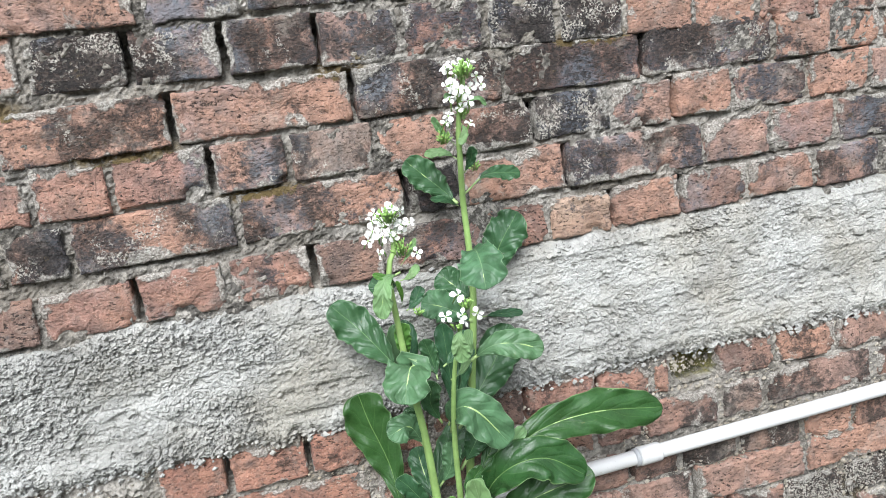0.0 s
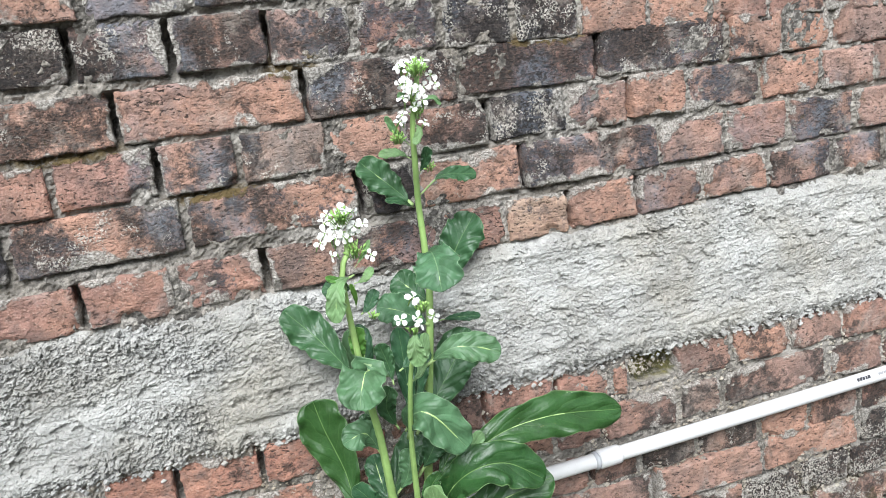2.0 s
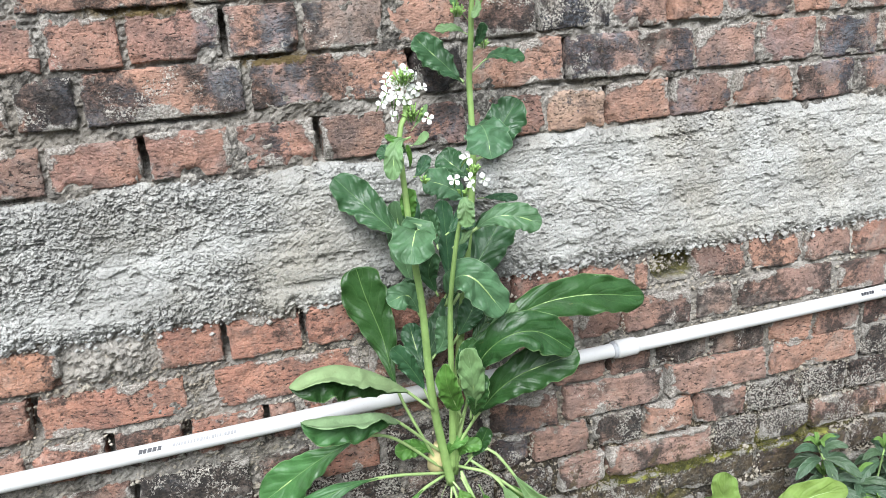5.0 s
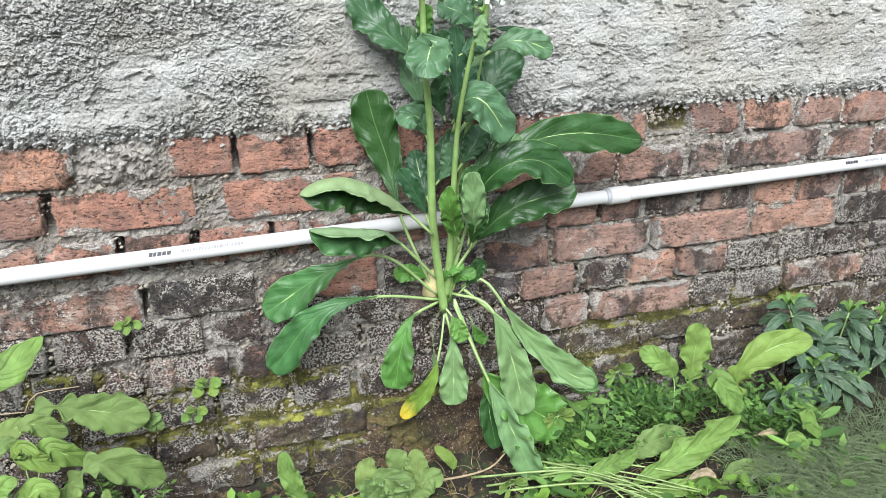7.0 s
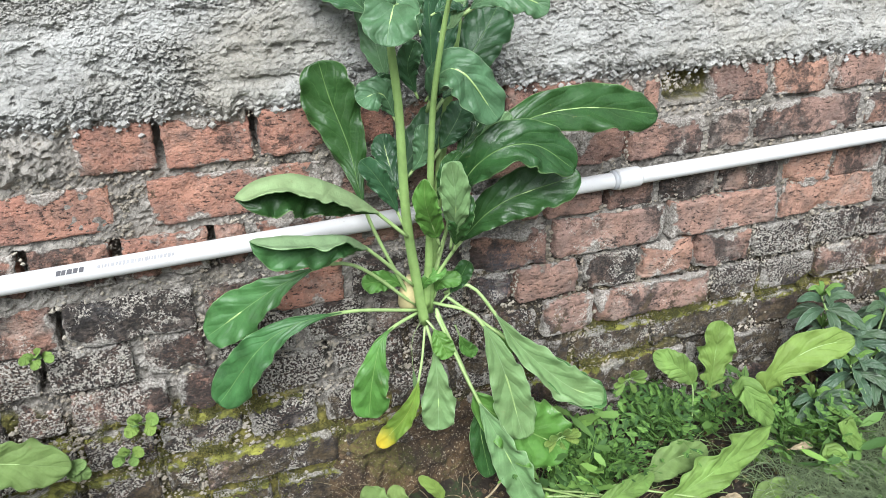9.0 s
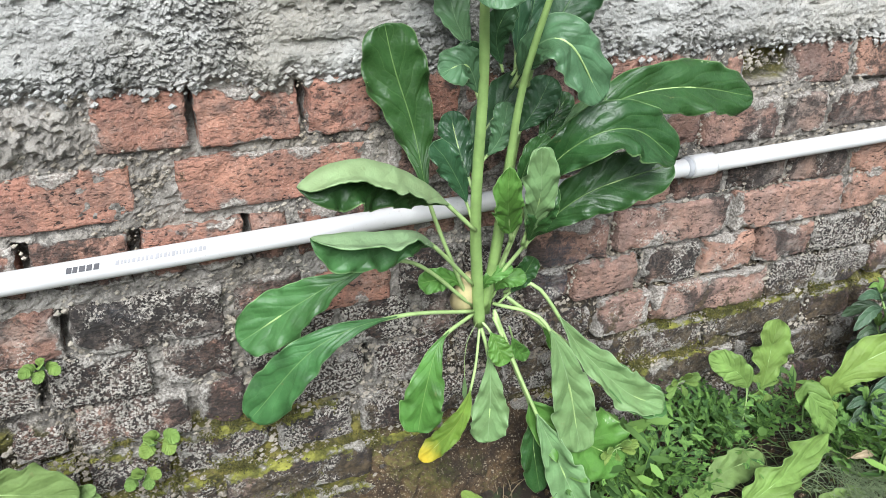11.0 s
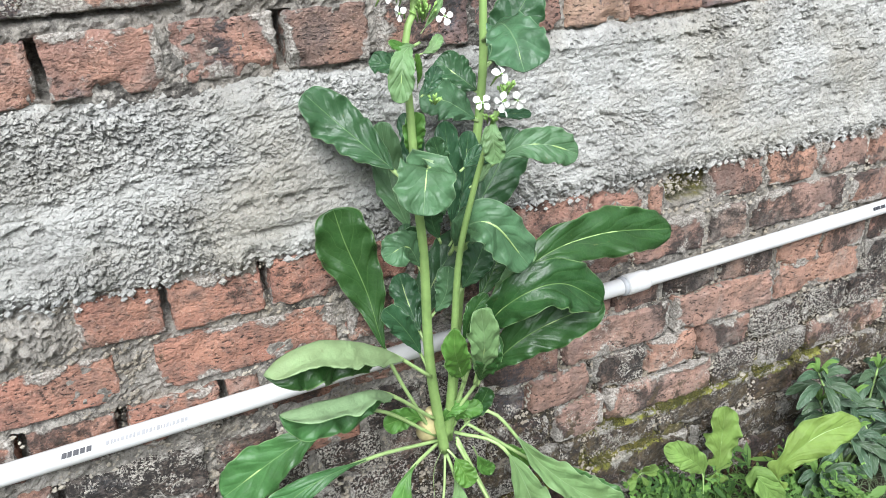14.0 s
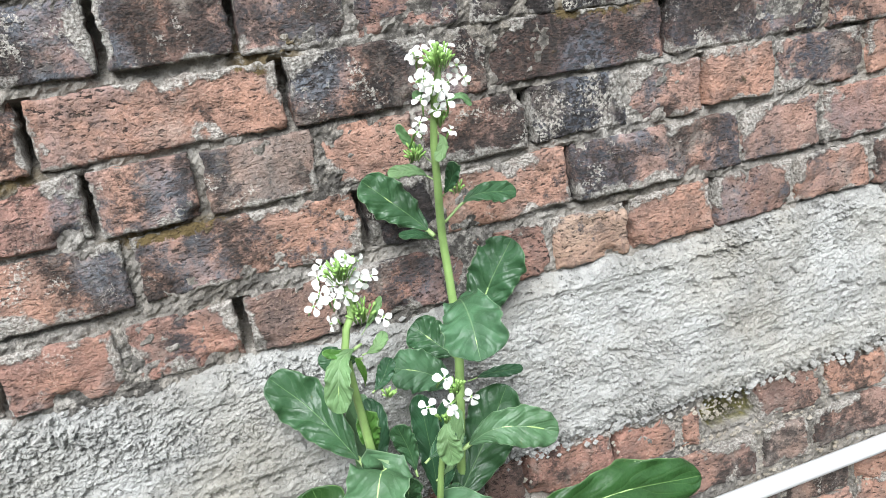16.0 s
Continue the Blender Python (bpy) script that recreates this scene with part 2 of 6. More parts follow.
def leaf_material(name, blade, vein, rough, vein_amount=0.6, through_light=0.18, pucker=0.25, edge=None, island=False, gloss=0.42):
    """A leaf blade. The UV map runs along the midrib (x) and across it (y, 0.5 on the rib)."""
    m = Mat(name)
    info = m.n.new("ShaderNodeObjectInfo")
    uv = m.n.new("ShaderNodeUVMap")
    uv.uv_map = "along"
    sep = m.n.new("ShaderNodeSeparateXYZ")
    m.link(uv.outputs["UV"], sep.inputs[0])
    across = m.math("ABSOLUTE", m.math("SUBTRACT", sep.outputs[1], 0.5))
    wob = m.noise(22, 2, 0.5, off=2.0)
    run = m.math("ADD", m.math("SUBTRACT", m.math("MULTIPLY", sep.outputs[0], 7.0), m.math("MULTIPLY", across, 4.4)), m.math("MULTIPLY", wob, 1.3))
    saw = m.math("ABSOLUTE", m.math("SUBTRACT", m.math("FRACT", run), 0.5))
    side = m.math("MULTIPLY", m.ramp(saw, 0.0, 0.045, 1.0, 0.0), m.ramp(across, 0.22, 0.46, 1.0, 0.0))
    mid = m.ramp(m.math("MULTIPLY", across, m.ramp(sep.outputs[0], 0.0, 1.0, 0.8, 2.6)), 0.008, 0.034, 1.0, 0.0)
    margin = m.ramp(m.math("ADD", across, m.math("MULTIPLY", wob, 0.012)), 0.484, 0.500)
    veins = m.math("MAXIMUM", mid, m.math("MULTIPLY", side, 0.26))
    n = m.noise(30, 4, 0.6, off=6.0)
    net = m.n.new("ShaderNodeTexVoronoi")
    net.feature = "DISTANCE_TO_EDGE"
    net.inputs["Scale"].default_value = 150
    m.link(m.pos, net.inputs["Vector"])
    mesh_veins = m.ramp(net.outputs["Distance"], 0.02, 0.16, 1.0, 0.0)
    veins = m.math("MAXIMUM", veins, m.math("MULTIPLY", mesh_veins, 0.06))
    c = m.mix(m.ramp(n, 0.32, 0.68), tuple(v * 0.66 for v in blade), tuple(v * 1.3 for v in blade))
    if island:
        c = m.mix(m.ramp(m.pieces, 0.1, 1.0), tuple(v * 0.6 for v in blade), tuple(v * k for v, k in zip(blade, (2.2, 1.85, 1.4))))
    else:
        c = m.mix(m.ramp(info.outputs["Random"], 0, 1, 0.0, 0.45), c, tuple(v * k for v, k in zip(blade, (1.6, 1.25, 0.95))))
    c = m.mix(m.math("MULTIPLY", veins, vein_amount), c, vein)
    c = m.mix(m.math("MULTIPLY", m.math("MULTIPLY", margin, vein_amount), m.ramp(n, 0.40, 0.62, 0.3, 1.0)), c, tuple(min(1.0, v * 1.35 + 0.06) for v in vein))
    if edge:
        rim = m.ramp(m.math("ADD", sep.outputs[0], m.math("MULTIPLY", n, 0.5)), 0.95, 1.25)
        c = m.mix(rim, c, edge)
    spots = m.ramp(m.noise(95, 3, 0.6, off=9.0), 0.70, 0.76, 0.0, 0.35)
    c = m.mix(spots, c, (0.16, 0.16, 0.06))
    m.color(c, m.ramp(n, 0.3, 0.7, rough - 0.02, rough + 0.12))
    m.b.inputs["Specular IOR Level"].default_value = gloss
    soft = m.noise(70, 4, 0.55, off=15.0)
    h = m.math("ADD", m.math("MULTIPLY", soft, 0.55 + pucker), m.math("SUBTRACT", m.math("MULTIPLY", m.ramp(saw, 0.0, 0.22), 0.12 + pucker * 0.5), m.math("MULTIPLY", mesh_veins, 0.05)))
    h = m.math("SUBTRACT", h, m.math("MULTIPLY", mid, 0.25))
    m.bump(h, 0.5, 0.0040)
    tr = m.n.new("ShaderNodeBsdfTranslucent")
    m.link(c, tr.inputs["Color"])
    mx = m.n.new("ShaderNodeMixShader")
    mx.inputs[0].default_value = through_light
    m.link(m.b.outputs[0], mx.inputs[1])
    m.link(tr.outputs[0], mx.inputs[2])
    m.link(mx.outputs[0], m.n["Material Output"].inputs["Surface"])
    return m.m


BRICK = brick_material()
MORTAR = cement_material("joint_mortar", (0.48, 0.45, 0.395), (0.255, 0.232, 0.195), 0.95, 0.85)
CEMENT = cement_material("cement_band", (0.565, 0.562, 0.528), (0.395, 0.388, 0.352), 0.5, 0.4)
SOIL = soil_material()
PVC = pvc_material()
PVC_GREY = plain_material("grey_sealant", (0.36, 0.37, 0.38), 0.5, 0.15)
INK = plain_material("black_print", (0.03, 0.03, 0.035), 0.6, 0.1)
FADED = plain_material("faded_print", (0.25, 0.25, 0.255), 0.6, 0.1)


# ---- mesh helpers ----
def smooth(ob):
    for p in ob.data.polygons:
        p.use_smooth = True
    return ob


def mesh_object(name, verts, faces, material, parent=None, label="", soft=True):
    me = bpy.data.meshes.new(name)
    me.from_pydata(verts, [], faces)
    for mt in material if isinstance(material, (list, tuple)) else (material,):
        me.materials.append(mt)
    ob = new(name, me)
    if soft:
        smooth(ob)
    if parent:
        ob.parent = parent
    if label:
        tagged(ob, label)
    return ob


def grid_mesh(nx, nz, fn):
    verts = [fn(i / (nx - 1), j / (nz - 1)) for j in range(nz) for i in range(nx)]
    faces = [(j * nx + i, j * nx + i + 1, (j + 1) * nx + i + 1, (j + 1) * nx + i) for j in range(nz - 1) for i in range(nx - 1)]
    return verts, faces


def tube(points, radii, sides=8, cap=True):
    """A tube along points; returns vertices and faces."""
    pts = [Vector(p) for p in points]
    verts, faces = [], []
    up = Vector((0.3, -0.8, 0.5))
    for i, p in enumerate(pts):
        d = (pts[min(i + 1, len(pts) - 1)] - pts[max(i - 1, 0)]).normalized()
        a = d.cross(up)
        a = a.normalized() if a.length > 1e-5 else d.orthogonal().normalized()
        b = d.cross(a)
        for k in range(sides):
            w = 2 * math.pi * k / sides
            verts.append(p + (a * math.cos(w) + b * math.sin(w)) * radii[i])
    for i in range(len(pts) - 1):
        for k in range(sides):
            k2 = (k + 1) % sides
            faces.append((i * sides + k, i * sides + k2, (i + 1) * sides + k2, (i + 1) * sides + k))
    if cap:
        faces.append(tuple(range(sides - 1, -1, -1)))
        faces.append(tuple((len(pts) - 1) * sides + k for k in range(sides)))
    return verts, faces


def curve_points(pts, n):
    """A smooth line through 2 to 5 given points."""
    pts = [Vector(p) for p in pts]
    if len(pts) == 2:
        return [pts[0].lerp(pts[1], i / (n - 1)) for i in range(n)]
    ext = [2 * pts[0] - pts[1], *pts, 2 * pts[-1] - pts[-2]]
    lens = [(pts[i + 1] - pts[i]).length for i in range(len(pts) - 1)]
    total = sum(lens)
    out = []
    for i in range(n):
        s = total * i / (n - 1)
        k = 0
        while k < len(lens) - 1 and s > lens[k]:
            s -= lens[k]
            k += 1
        u = min(1.0, s / lens[k])
        a, b, c, d = ext[k:k + 4]
        out.append(0.5 * (2 * b + (c - a) * u + (2 * a - 5 * b + 4 * c - d) * u * u + (3 * b - a - 3 * c + d) * u ** 3))
    return out


def fnoise(x, y, z, octaves=4):
    return noise.fractal(Vector((x, y, z)), 0.9, 2.1, octaves)


# ---- the wall ----
WALL_Y = 1.10
# course: middle height at x = 0, rise per metre, height of a brick, joints along x
COURSES = {
    "A7": (1.278, 0.0, 0.070, (-0.62, -0.40, -0.18, 0.05, 0.16, 0.39, 0.62, 0.73, 0.84, 1.07, 1.30, 1.52)),
    "A6": (1.200, 0.0, 0.070, (-0.62, -0.50, -0.29, -0.066, 0.066, 0.29, 0.40, 0.52, 0.74, 0.85, 0.96, 1.07, 1.18, 1.30, 1.52)),
    "A5": (1.123, -0.012, 0.072, (-0.65, -0.55, -0.44, -0.33, -0.217, -0.090, 0.030, 0.155, 0.273, 0.398, 0.510, 0.619, 0.737, 0.85, 0.96, 1.075, 1.19, 1.30, 1.42)),
    "A4": (1.042, 0.008, 0.071, (-0.60, -0.49, -0.272, -0.051, 0.194, 0.418, 0.645, 0.881, 0.989, 1.09, 1.31, 1.42)),
    "A3": (0.965, 0.014, 0.067, (-0.55, -0.43, -0.305, -0.243, -0.143, -0.013, 0.092, 0.216, 0.326, 0.460, 0.586, 0.695, 0.80, 0.945, 1.067, 1.18, 1.29, 1.40)),
    "A2": (0.891, 0.010, 0.070, (-0.52, -0.40, -0.292, -0.209, 0.009, 0.252, 0.338, 0.506, 0.745, 0.87, 1.00, 1.138, 1.36)),
    "A1": (0.807, 0.020, 0.064, (-0.57, -0.46, -0.345, -0.265, -0.139, -0.018, 0.104, 0.210, 0.335, 0.470, 0.578, 0.701, 0.827, 0.955, 1.088, 1.20, 1.31, 1.42)),
    "B1": (0.521, -0.004, 0.062, (-0.62, -0.51, -0.405, -0.292, -0.168, -0.067, 0.053, 0.145, 0.245, 0.340, 0.402, 0.530, 0.630, 0.665, 0.755, 0.870, 0.997, 1.115, 1.23, 1.35)),
    "B2": (0.447, -0.004, 0.065, (-0.66, -0.445, -0.342, -0.122, 0.142, 0.25, 0.36, 0.52, 0.611, 0.760, 0.847, 1.082, 1.21, 1.43)),
    "B3": (0.371, -0.012, 0.062, (-0.57, -0.45, -0.360, -0.251, -0.141, -0.021, 0.030, 0.14, 0.25, 0.36, 0.47, 0.583, 0.675, 0.794, 0.925, 1.035, 1.155, 1.26, 1.37)),
    "B4": (0.290, 0.006, 0.068, (-0.66, -0.443, -0.225, -0.050, 0.045, 0.160, 0.25, 0.345, 0.486, 0.703, 0.930, 1.155, 1.37)),
    "B5": (0.225, 0.0, 0.064, (-0.60, -0.49, -0.376, -0.260, -0.139, -0.043, 0.080, 0.190, 0.27, 0.345, 0.426, 0.545, 0.659, 0.766, 0.887, 1.014, 1.13, 1.25, 1.37)),
    "B6": (0.153, 0.0, 0.066, (-0.53, -0.42, -0.313, -0.242, -0.103, -0.037, 0.005, 0.123, 0.245, 0.36, 0.475, 0.578, 0.814, 0.915, 1.045, 1.26, 1.38)),
    "B7": (0.078, 0.0, 0.060, (-0.58, -0.36, -0.240, -0.136, -0.010, 0.105, 0.21, 0.32, 0.43, 0.54, 0.70, 0.92, 1.03, 1.15, 1.36)),
    "B8": (0.004, 0.0, 0.062, (-0.57, -0.47, -0.358, -0.247, -0.140, -0.085, 0.130, 0.34, 0.45, 0.56, 0.78, 1.00, 1.22)),
    "B9": (-0.075, 0.0, 0.062, (-0.50, -0.30, -0.08, 0.02, 0.24, 0.45, 0.67, 0.88, 1.10, 1.30)),
}
# upright joints whose mortar has fallen out: course and joint
OPEN_JOINTS = (("A5", -0.217), ("A5", -0.090), ("A5", 0.030), ("A5", 0.155), ("A4", -0.051), ("A4", 0.194), ("A4", 0.645), ("A3", -0.243), ("A3", -0.013), ("A3", 0.460),
               ("A3", 0.695), ("A2", 0.252), ("A2", 0.506), ("A1", -0.345), ("A1", -0.265), ("A1", -0.139), ("A1", 0.104), ("A1", 0.578), ("A1", 0.701), ("B1", -0.067), ("B1", 0.053),
               ("B1", 0.402), ("B1", 0.530), ("B2", -0.342), ("B2", 0.611), ("B3", -0.141), ("B3", -0.021), ("B3", -0.251), ("B3", 0.583), ("B4", -0.225), ("B5", -0.260),
               ("B5", 0.426), ("B5", 0.659), ("B5", 0.766), ("B6", 0.123), ("B6", 0.578), ("B7", -0.136), ("B8", -0.010), ("B4", 0.703), ("B5", 0.545))
# the moss beds: x, z, half width, half height
MOSS = ((-0.03, 0.112, 0.09, 0.022), (-0.165, 0.12, 0.05, 0.03), (-0.09, 0.045, 0.10, 0.03), (0.02, -0.05, 0.16, 0.05), (0.25, -0.06, 0.18, 0.08), (0.15, 0.04, 0.12, 0.03),
        (0.72, 0.115, 0.14, 0.016), (0.55, 0.05, 0.16, 0.025), (0.95, 0.12, 0.16, 0.022), (-0.12, 1.004, 0.06, 0.012), (0.18, 1.085, 0.03, 0.02), (0.05, 0.925, 0.05, 0.01), (-0.30, 1.075, 0.06, 0.014),
        (0.56, 1.08, 0.05, 0.015), (-0.3, 0.06, 0.12, 0.04), (-0.4, 0.16, 0.1, 0.02))


def band_top(x):
    return 0.770 + 0.022 * x + 0.010 * fnoise(x * 9, 3.3, 0.0, 3)


def band_foot(x):
    return 0.556 - 0.004 * x + 0.010 * fnoise(x * 13, 8.1, 0.0, 4) + 0.006 * fnoise(x * 70, 8.7, 0.0, 3)


def moss_at(x, z):
    v = 0.0
    for mx, mz, w, h in MOSS:
        q = ((x - mx) / w) ** 2 + ((z - mz) / h) ** 2
        if q < 2.2:
            v = max(v, 1.0 - q / 2.2)
    return min(1.0, v * 1.6)


# earth washed into the lower joints: x, z, half width, half height
EARTH = ((0.25, -0.04, 0.32, 0.15), (0.75, 0.06, 0.40, 0.15), (-0.15, 0.00, 0.35, 0.13), (-0.45, 0.08, 0.25, 0.13), (1.1, 0.08, 0.35, 0.16), (0.45, 0.15, 0.25, 0.11))


def soil_at(x, z):
    v = 0.0
    for mx, mz, w, h in EARTH:
        q = ((x - mx) / w) ** 2 + ((z - mz) / h) ** 2
        v = max(v, 1.15 - 0.65 * q)
    return min(1.0, max(0.0, v))


def open_joint_depth(x, z):
    for name, jx in OPEN_JOINTS:
        mid, rise, high, _ = COURSES[name]
        dz = abs(z - mid - rise * x) / (high * 0.5)
        if dz < 1.0 and abs(x - jx) < 0.010:
            return 0.045 * (1.0 - dz ** 4)
    return 0.0


def bed_gap(x, z):
    """The shadow gap under a brick where the bed of mortar has crumbled away."""
    for mid, rise, high, _ in COURSES.values():
        dz = z - (mid + rise * x - high * 0.5)
        if -0.006 < dz < 0.004:
            return 0.020 * max(0.0, fnoise(x * 8, 61.0 + mid * 40, 0, 3) + 0.12) * (1 - abs(dz + 0.001) / 0.0055)
    return 0.0


def growth_attribute(ob, values):
    att = ob.data.color_attributes.new("growth", "FLOAT_COLOR", "POINT")
    att.data.foreach_set("color", np.array(values, dtype=np.float32).ravel())


def build_mortar():
    x0, x1, z0, z1, step = -0.70, 1.50, -0.20, 1.36, 0.0042
    nx, nz = int((x1 - x0) / step), int((z1 - z0) / step)
    growth = []

    def at(u, v):
        x, z = x0 + (x1 - x0) * u, z0 + (z1 - z0) * v
        soft = fnoise(x * 7, 1.0, z * 7, 3)
        crumb = fnoise(x * 55, 5.0, z * 55, 4)
        low = min(1.0, max(0.0, (0.33 - z) / 0.2))
        cell = noise.voronoi(Vector((x * 95 + 0.9 * crumb, z * 95, 2.0)))[0]
        clod = min(1.0, (cell[1] - cell[0]) * 3.0)
        depth = 0.0095 - 0.0085 * soft - 0.005 * crumb - 0.0045 * clod + low * (0.008 + 0.016 * fnoise(x * 16, 51.0, z * 16, 3))
        depth = max(depth, 0.0015 if z > 0.5 else 0.0045) + (0.0 if -0.29 < x < -0.17 and z > 0.48 else max(open_joint_depth(x, z), bed_gap(x, z)))
        lump = ((x + 0.23) / 0.058) ** 4 + ((z - 0.520) / 0.030) ** 4
        if lump < 1:
            depth -= (0.012 + 0.008 * crumb + 0.005 * clod) * (1 - lump)
        hole = ((x - 0.715) / 0.047) ** 4 + ((z - 0.530) / 0.032) ** 4
        if hole < 1:
            depth += 0.045 * (1 - hole) ** 0.5
        growth.append((0.9 if hole < 1 else moss_at(x, z), min(1.0, max(0.0, 0.50 + 0.9 * soft + 0.10 * low)), soil_at(x, z), 1.0))
        return x, WALL_Y + depth, z

    verts, faces = grid_mesh(nx, nz, at)
    ob = mesh_object("wall", verts, faces, MORTAR, soft=False)
    growth_attribute(ob, growth)
    return tagged(ob, "weathered brick wall with crumbling grey mortar joints", "wall", kind="structure")


def build_core():
    """The solid wall behind the mortar face, and its top."""
    bm = bmesh.new()
    bmesh.ops.create_cube(bm, size=1.0, matrix=Matrix.LocRotScale((0.4, 1.36, 0.95), None, (12.0, 0.36, 2.6)))
    me = bpy.data.meshes.new("wall_core")
    bm.to_mesh(me)
    bm.free()
    me.materials.append(MORTAR)
    ob = new("wall_core", me)
    return tagged(ob, "solid brick wall body behind the weathered face", "wall", kind="structure")


def band_rough(x, z):
    """How much of the coarse gravel shows in the cement, 0 to 1."""
    a, b = band_foot(x), band_top(x)
    v = (z - a) / (b - a)
    r = 0.22 - 0.9 * (x - 0.15) + 1.5 * fnoise(x * 5, 9.0, z * 7, 3) + (1.0 if x < 0.1 else 0.3) * (v - 0.5)
    r += 1.3 * max(0.0, 0.22 - v) / 0.22 + 0.5 * max(0.0, v - 0.86) / 0.14
    return max(0.08, min(1.0, r))


def band_out(x, z):
    """How far the cement stands out from the brick face, without its edges."""
    wave = fnoise(x * 4, 2.0, z * 9, 2)
    lump = fnoise(x * 40, 4.0, z * 44, 4)
    rough = band_rough(x, z)
    out = 0.008 + 0.0035 * wave + 0.0016 * lump
    # rubble: clods of two sizes, each at its own height
    for size, high in ((95, 0.0085), (190, 0.0055)):
        gap, at = noise.voronoi(Vector((x * size + 0.8 * lump, z * size * 1.15, 3.0)))
        stone = min(1.0, (gap[1] - gap[0]) * 5.5)
        level = 0.5 + 0.5 * noise.noise(at[0] * 3.7)
        out += high * rough * (stone * (0.45 + 0.75 * level) - 0.62)
    # trowelled skins that end in torn edges
    for k, (sx, sz, high) in enumerate(((3.2, 20, 0.0020), (6.5, 34, 0.0012), (14, 62, 0.0007))):
        skin = fnoise(x * sx + 0.4 * lump, 12.0 + 9 * k, z * sz, 3)
        out += high * (1.0 - 0.6 * rough) * (min(1.0, max(0.0, skin * 9.0 + 0.5)) - 0.5)
    out += 0.0007 * fnoise(x * 14, 12.0, z * 130, 3)
    # short cracks and lost crumbs in the flat parts
    lost = fnoise(x * 30, 21.0, z * 55, 4)
    if lost > 0.36:
        out -= min(0.005, (lost - 0.36) * 0.06)
    return out


def build_band():
    x0, x1, step = -0.70, 1.50, 0.0019
    nx, nz = int((x1 - x0) / step), 126
    growth = []

    def at(u, v):
        x = x0 + (x1 - x0) * u
        a, b = band_foot(x), band_top(x)
        z = a + (b - a) * v
        lift = min(1.0, min(v, 1 - v) * 11.0) ** 0.5
        out = band_out(x, z)
        if v < 0.16:
            out += 0.012 * (1 - v / 0.16) * max(0.0, fnoise(x * 42, 11.0, z * 24, 3) + 0.25)
        out = out * lift - 0.014 * (1 - lift)
        sag = (1 - min(1.0, v / 0.14)) * (0.020 * max(0.0, fnoise(x * 62, 14.0, 0, 2)) + 0.020 * max(0.0, 1 - abs(x - 0.70) / 0.05) * max(0.0, fnoise(x * 90, 15.0, 0, 2) + 0.3))
        growth.append((0.0, min(1.0, max(0.0, 0.05 + 0.8 * fnoise(x * 10, 13.0, z * 10, 3) + 0.12 * band_rough(x, z) + 3.0 * max(0.0, v - 0.84))), 0.0, 1.0))
        return x, WALL_Y - out, z - sag

    verts, faces = grid_mesh(nx, nz, at)
    ob = mesh_object("cement_band", verts, faces, CEMENT, soft=False)
    growth_attribute(ob, growth)
    return tagged(ob, "rough grey cement band running along the brick wall", "cement band", kind="structure")


RED, ORANGE, BROWN, PINK, DARK, GREY, BLUE, TAN = (
    (0.34, 0.165, 0.115), (0.43, 0.222, 0.140), (0.25, 0.140, 0.105), (0.35, 0.210, 0.160), (0.14, 0.092, 0.075), (0.22, 0.185, 0.155), (0.078, 0.092, 0.118), (0.46, 0.30, 0.19))
